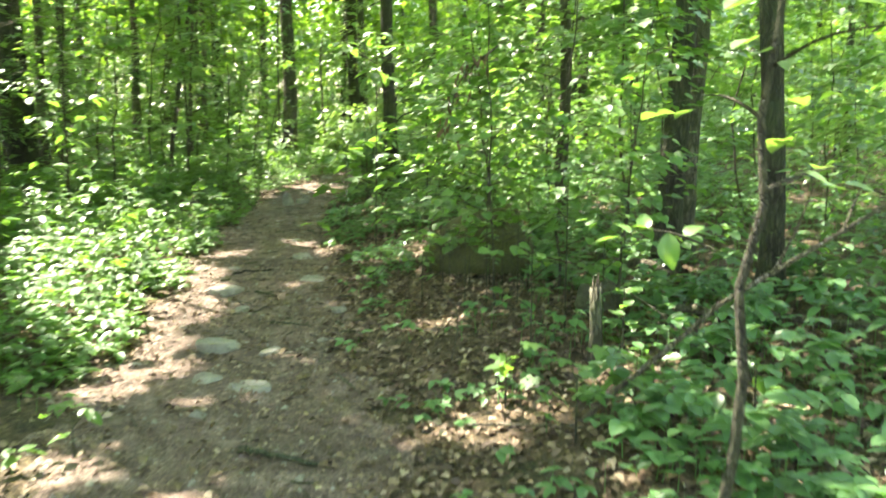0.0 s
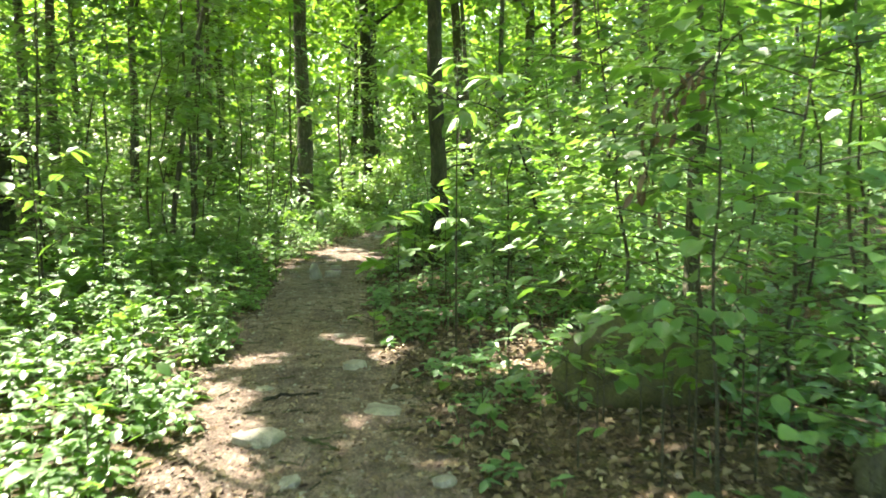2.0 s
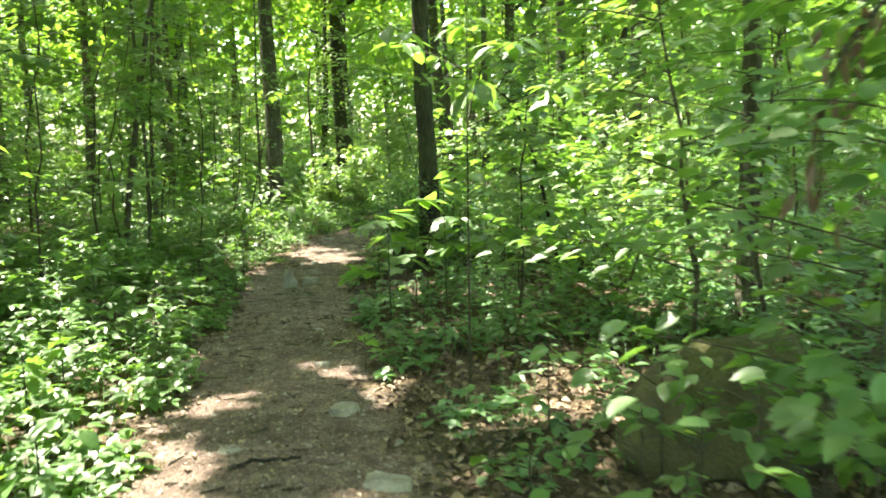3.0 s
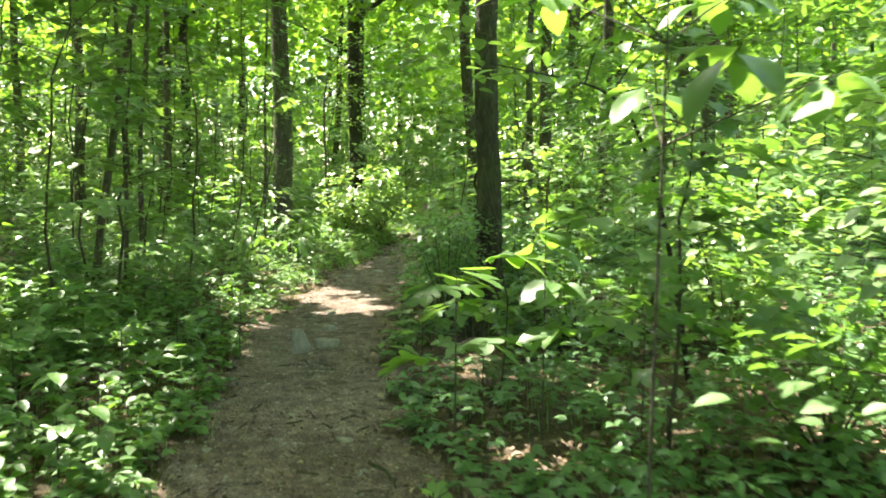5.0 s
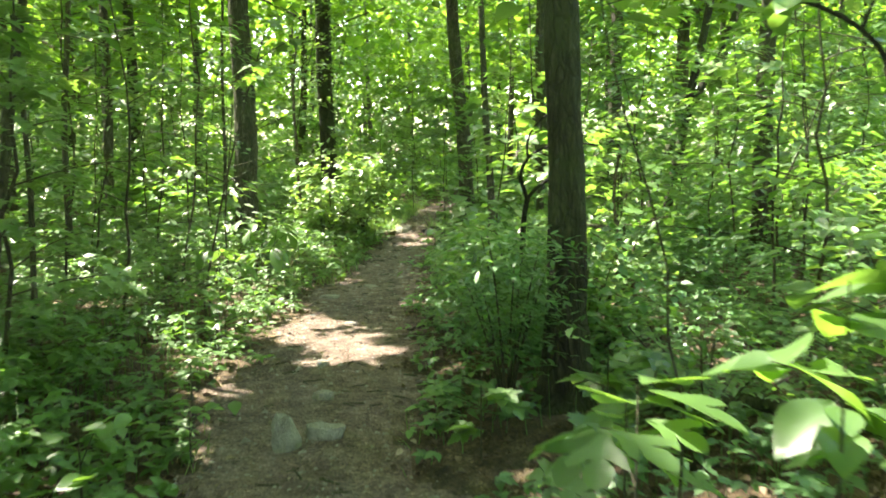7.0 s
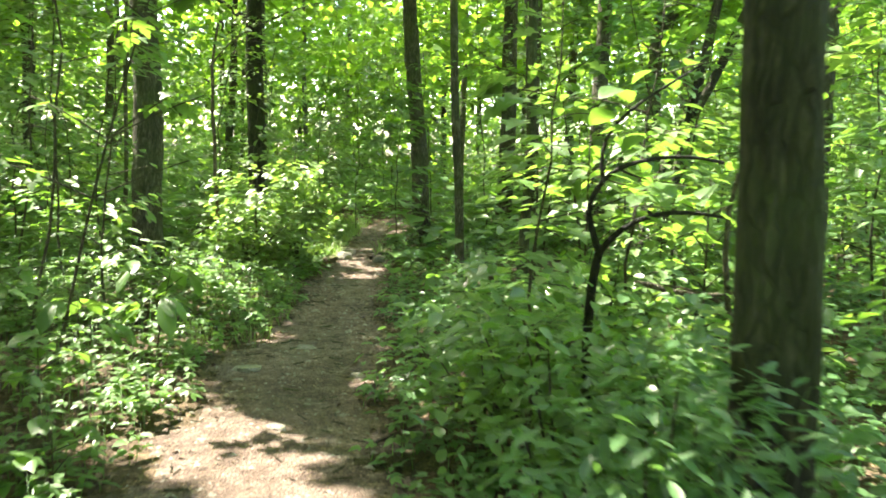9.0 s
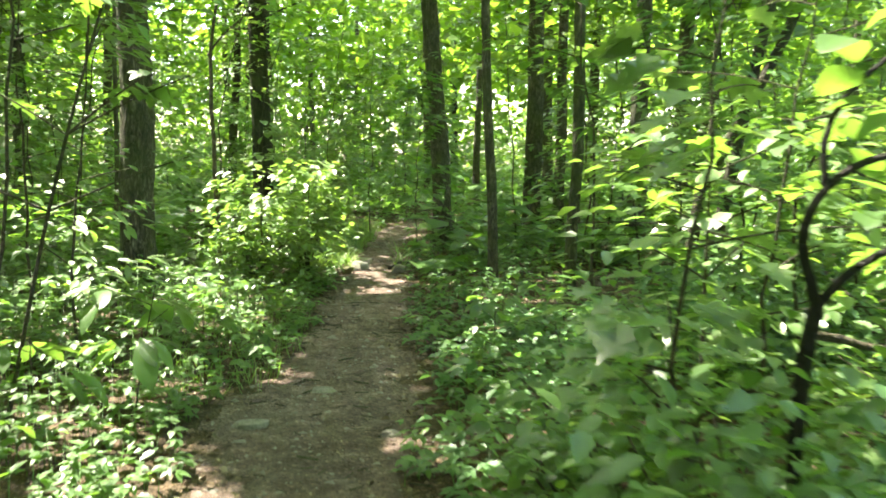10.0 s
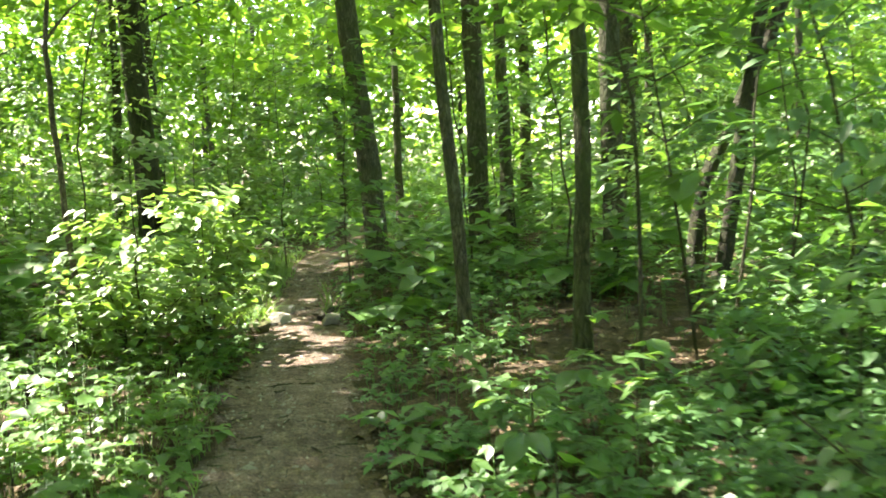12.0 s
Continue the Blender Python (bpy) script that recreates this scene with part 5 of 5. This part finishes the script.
def arching_sapling():
    """A dark bare-stemmed young tree that leans and then arches out level, leaves along the arch."""
    x, y = 0.36, 11.05
    z = rest(x, y) - 0.02
    ob = thing("sapling", (x, y, z), "dark-stemmed young tree arching over sunlit shrubs", "sapling")
    main = curve_points([(0, 0, 0), (-0.08, 0, 0.55), (-0.19, 0, 1.02), (-0.27, -0.02, 1.32), (-0.38, -0.05, 1.58), (-0.49, -0.1, 1.76), (-0.7, -0.14, 1.86), (-0.96, -0.18, 1.9), (-1.3, -0.2, 1.96)], 22)
    part("stem", mesh_of("stem", *tube(main, np.linspace(0.019, 0.004, 22), 8, 0.04), TWIG_DARK, True), ob)
    runs = [main[13:]]
    for i, to in [(14, (-0.3, 0.1, 2.1)), (16, (-0.55, 0.25, 2.2)), (18, (-0.95, -0.4, 2.15)), (12, (-0.05, 0.1, 1.75)), (19, (-1.05, 0.2, 2.2))]:
        q = curve_points([main[i], (main[i] + np.array(to)) / 2 + (0, 0, 0.05), to], 7)
        part("branch", mesh_of("branch", *tube(q, np.linspace(0.007, 0.002, 7), 5), TWIG_DARK, True), ob)
        runs.append(q)
    rng = np.random.default_rng(61)
    for k in range(54):
        q = runs[k % len(runs)]
        f = rng.uniform(0.35, 1)
        p = np.array([np.interp(f, np.linspace(0, 1, len(q)), q[:, j]) for j in range(3)]) + rng.normal(0, 0.05, 3)
        o = part("leaf", OVAL_LEAF, ob)
        c = rng.uniform(0.1, 0.16)
        o.matrix_local = Matrix.Translation(p) @ pose(0, 0, 0, rng.normal(-14, 12), rng.normal(0, 12), rng.uniform(0, 360)) @ Matrix.Diagonal((c, c, c, 1))


arching_sapling()


# ---------------------------------------------------------------- grass, grit and small litter
def grass(n, x0, x1, y0, y1, length, clear):
    x, y = RNG.uniform(x0, x1, n), RNG.uniform(y0, y1, n)
    d = off_trail(x, y)
    ok = (d > clear) & (x < np.interp(y, TRAIL_Y, TRAIL_R))
    x, y = x[ok], y[ok]
    p = np.stack([x, y, ground_z(x, y) - 0.01], 1)
    strip = (np.array([(-0.018, 0, 0), (0.018, 0, 0), (0.014, 0.55, -0.08), (-0.014, 0.55, -0.08), (0, 1.0, -0.35)]), np.array([(0, 1, 2), (0, 2, 3), (3, 2, 4)]))
    return leaves(strip, p, RNG.uniform(0, 6.28, len(p)), RNG.normal(-1.15, 0.2, len(p)), RNG.uniform(0.6, 1.2, len(p)) * length, 0.5)


stuff("grass", joined([grass(4200, -2.4, -0.7, 23.2, 29, 0.3, -0.05), grass(900, -3.0, -2.0, 17.5, 22.5, 0.2, -0.08), grass(500, -2.9, -1.5, 8, 13, 0.14, -0.05)]), LEAF_LIGHT, "fresh green grass blades beside the path", "grass")


def grit(n, lo, hi):
    y = RNG.uniform(2.2, 29, n)
    l, r = edges(y)
    x = l + (r - l) * RNG.uniform(-0.05, 1.05, n)
    s = lo * (hi / lo) ** (RNG.random(n) ** 2.5)
    t = np.array([(1, 0, 0), (-0.5, 0.85, 0), (-0.6, -0.8, 0), (0.1, 0.1, 0.75), (0.3, -0.2, 0.6)])
    f = np.array([(0, 1, 3), (1, 2, 3), (2, 4, 3), (2, 0, 4), (0, 3, 4)])
    a = RNG.uniform(0, 6.28, n)
    c, q = np.cos(a)[:, None], np.sin(a)[:, None]
    tx, ty = t[None, :, 0] * RNG.uniform(0.6, 1.4, (n, 1)), t[None, :, 1] * RNG.uniform(0.5, 1.0, (n, 1))
    v = np.stack([tx * c - ty * q, tx * q + ty * c, np.repeat(t[None, :, 2], n, 0) * RNG.uniform(0.4, 1, (n, 1))], 2) * s[:, None, None]
    v += np.stack([x, y, ground_z(x, y) - 0.002], 1)[:, None]
    return v.reshape(-1, 3), (f[None] + (np.arange(n) * 5)[:, None, None]).reshape(-1, 3)


stuff("grit", joined([grit(9000, 0.004, 0.026), grit(420, 0.02, 0.05)]), STONE, "small loose stones scattered over the dirt path", "grit")


def bits(n):
    y = RNG.uniform(2.2, 28, n)
    l, r = edges(y)
    x = l + (r - l) * RNG.uniform(-0.15, 1.15, n)
    t = np.array([(-0.045, 0, 0), (0.045, 0, 0), (0, 0, 0.09), (-0.03, 1, 0.02), (0.03, 1, 0.02), (0, 1, 0.09)])
    f = np.array([(0, 1, 4), (0, 4, 3), (1, 2, 5), (1, 5, 4), (2, 0, 3), (2, 3, 5)])
    p = np.stack([x, y, ground_z(x, y) + 0.002], 1)
    return leaves((t, f), p, RNG.uniform(0, 6.28, n), RNG.normal(0, 0.05, n), 0.02 + 0.11 * RNG.random(n) ** 4, 0.1)


stuff("twig_litter", bits(2200), TWIG, "broken twig bits and bark scattered on the ground", "twig litter")


# broad-leaved young maples whose flat sprays hang at head height and above
for x, y, h, l in [(-4.6, 8.6, 3.6, 0.3), (-5.2, 9.8, 4.2, 0.5), (-4.5, 11.6, 3.8, 0.3), (-5.9, 13.6, 4.4, 0.4), (-4.6, 14.4, 3.9, 0.3), (-4.7, 16.2, 4.2, 0.4), (-5.2, 18.6, 4.4, 0.5), (-4.4, 22.0, 4.4, 0.4), (-6.4, 8.0, 4.0, 0.3),
                   (1.5, 6.9, 3.3, -0.2), (2.2, 8.2, 3.6, -0.3), (2.4, 9.6, 3.9, -0.4), (3.0, 13.2, 4.0, -0.4), (1.9, 15.4, 3.8, -0.2), (3.4, 18.2, 4.2, -0.3), (2.7, 21.0, 4.4, -0.4), (4.2, 11.4, 4.2, -0.3)]:
    sapling(x, y, h, (l, -0.1), 1.35, 10, 240, MAPLE, 0.165, 0.45, LEAF_LIGHT if int(x * 10) % 3 else LEAF, None, 0.013, "young maple with broad leaves in flat layers", layered=0.03)
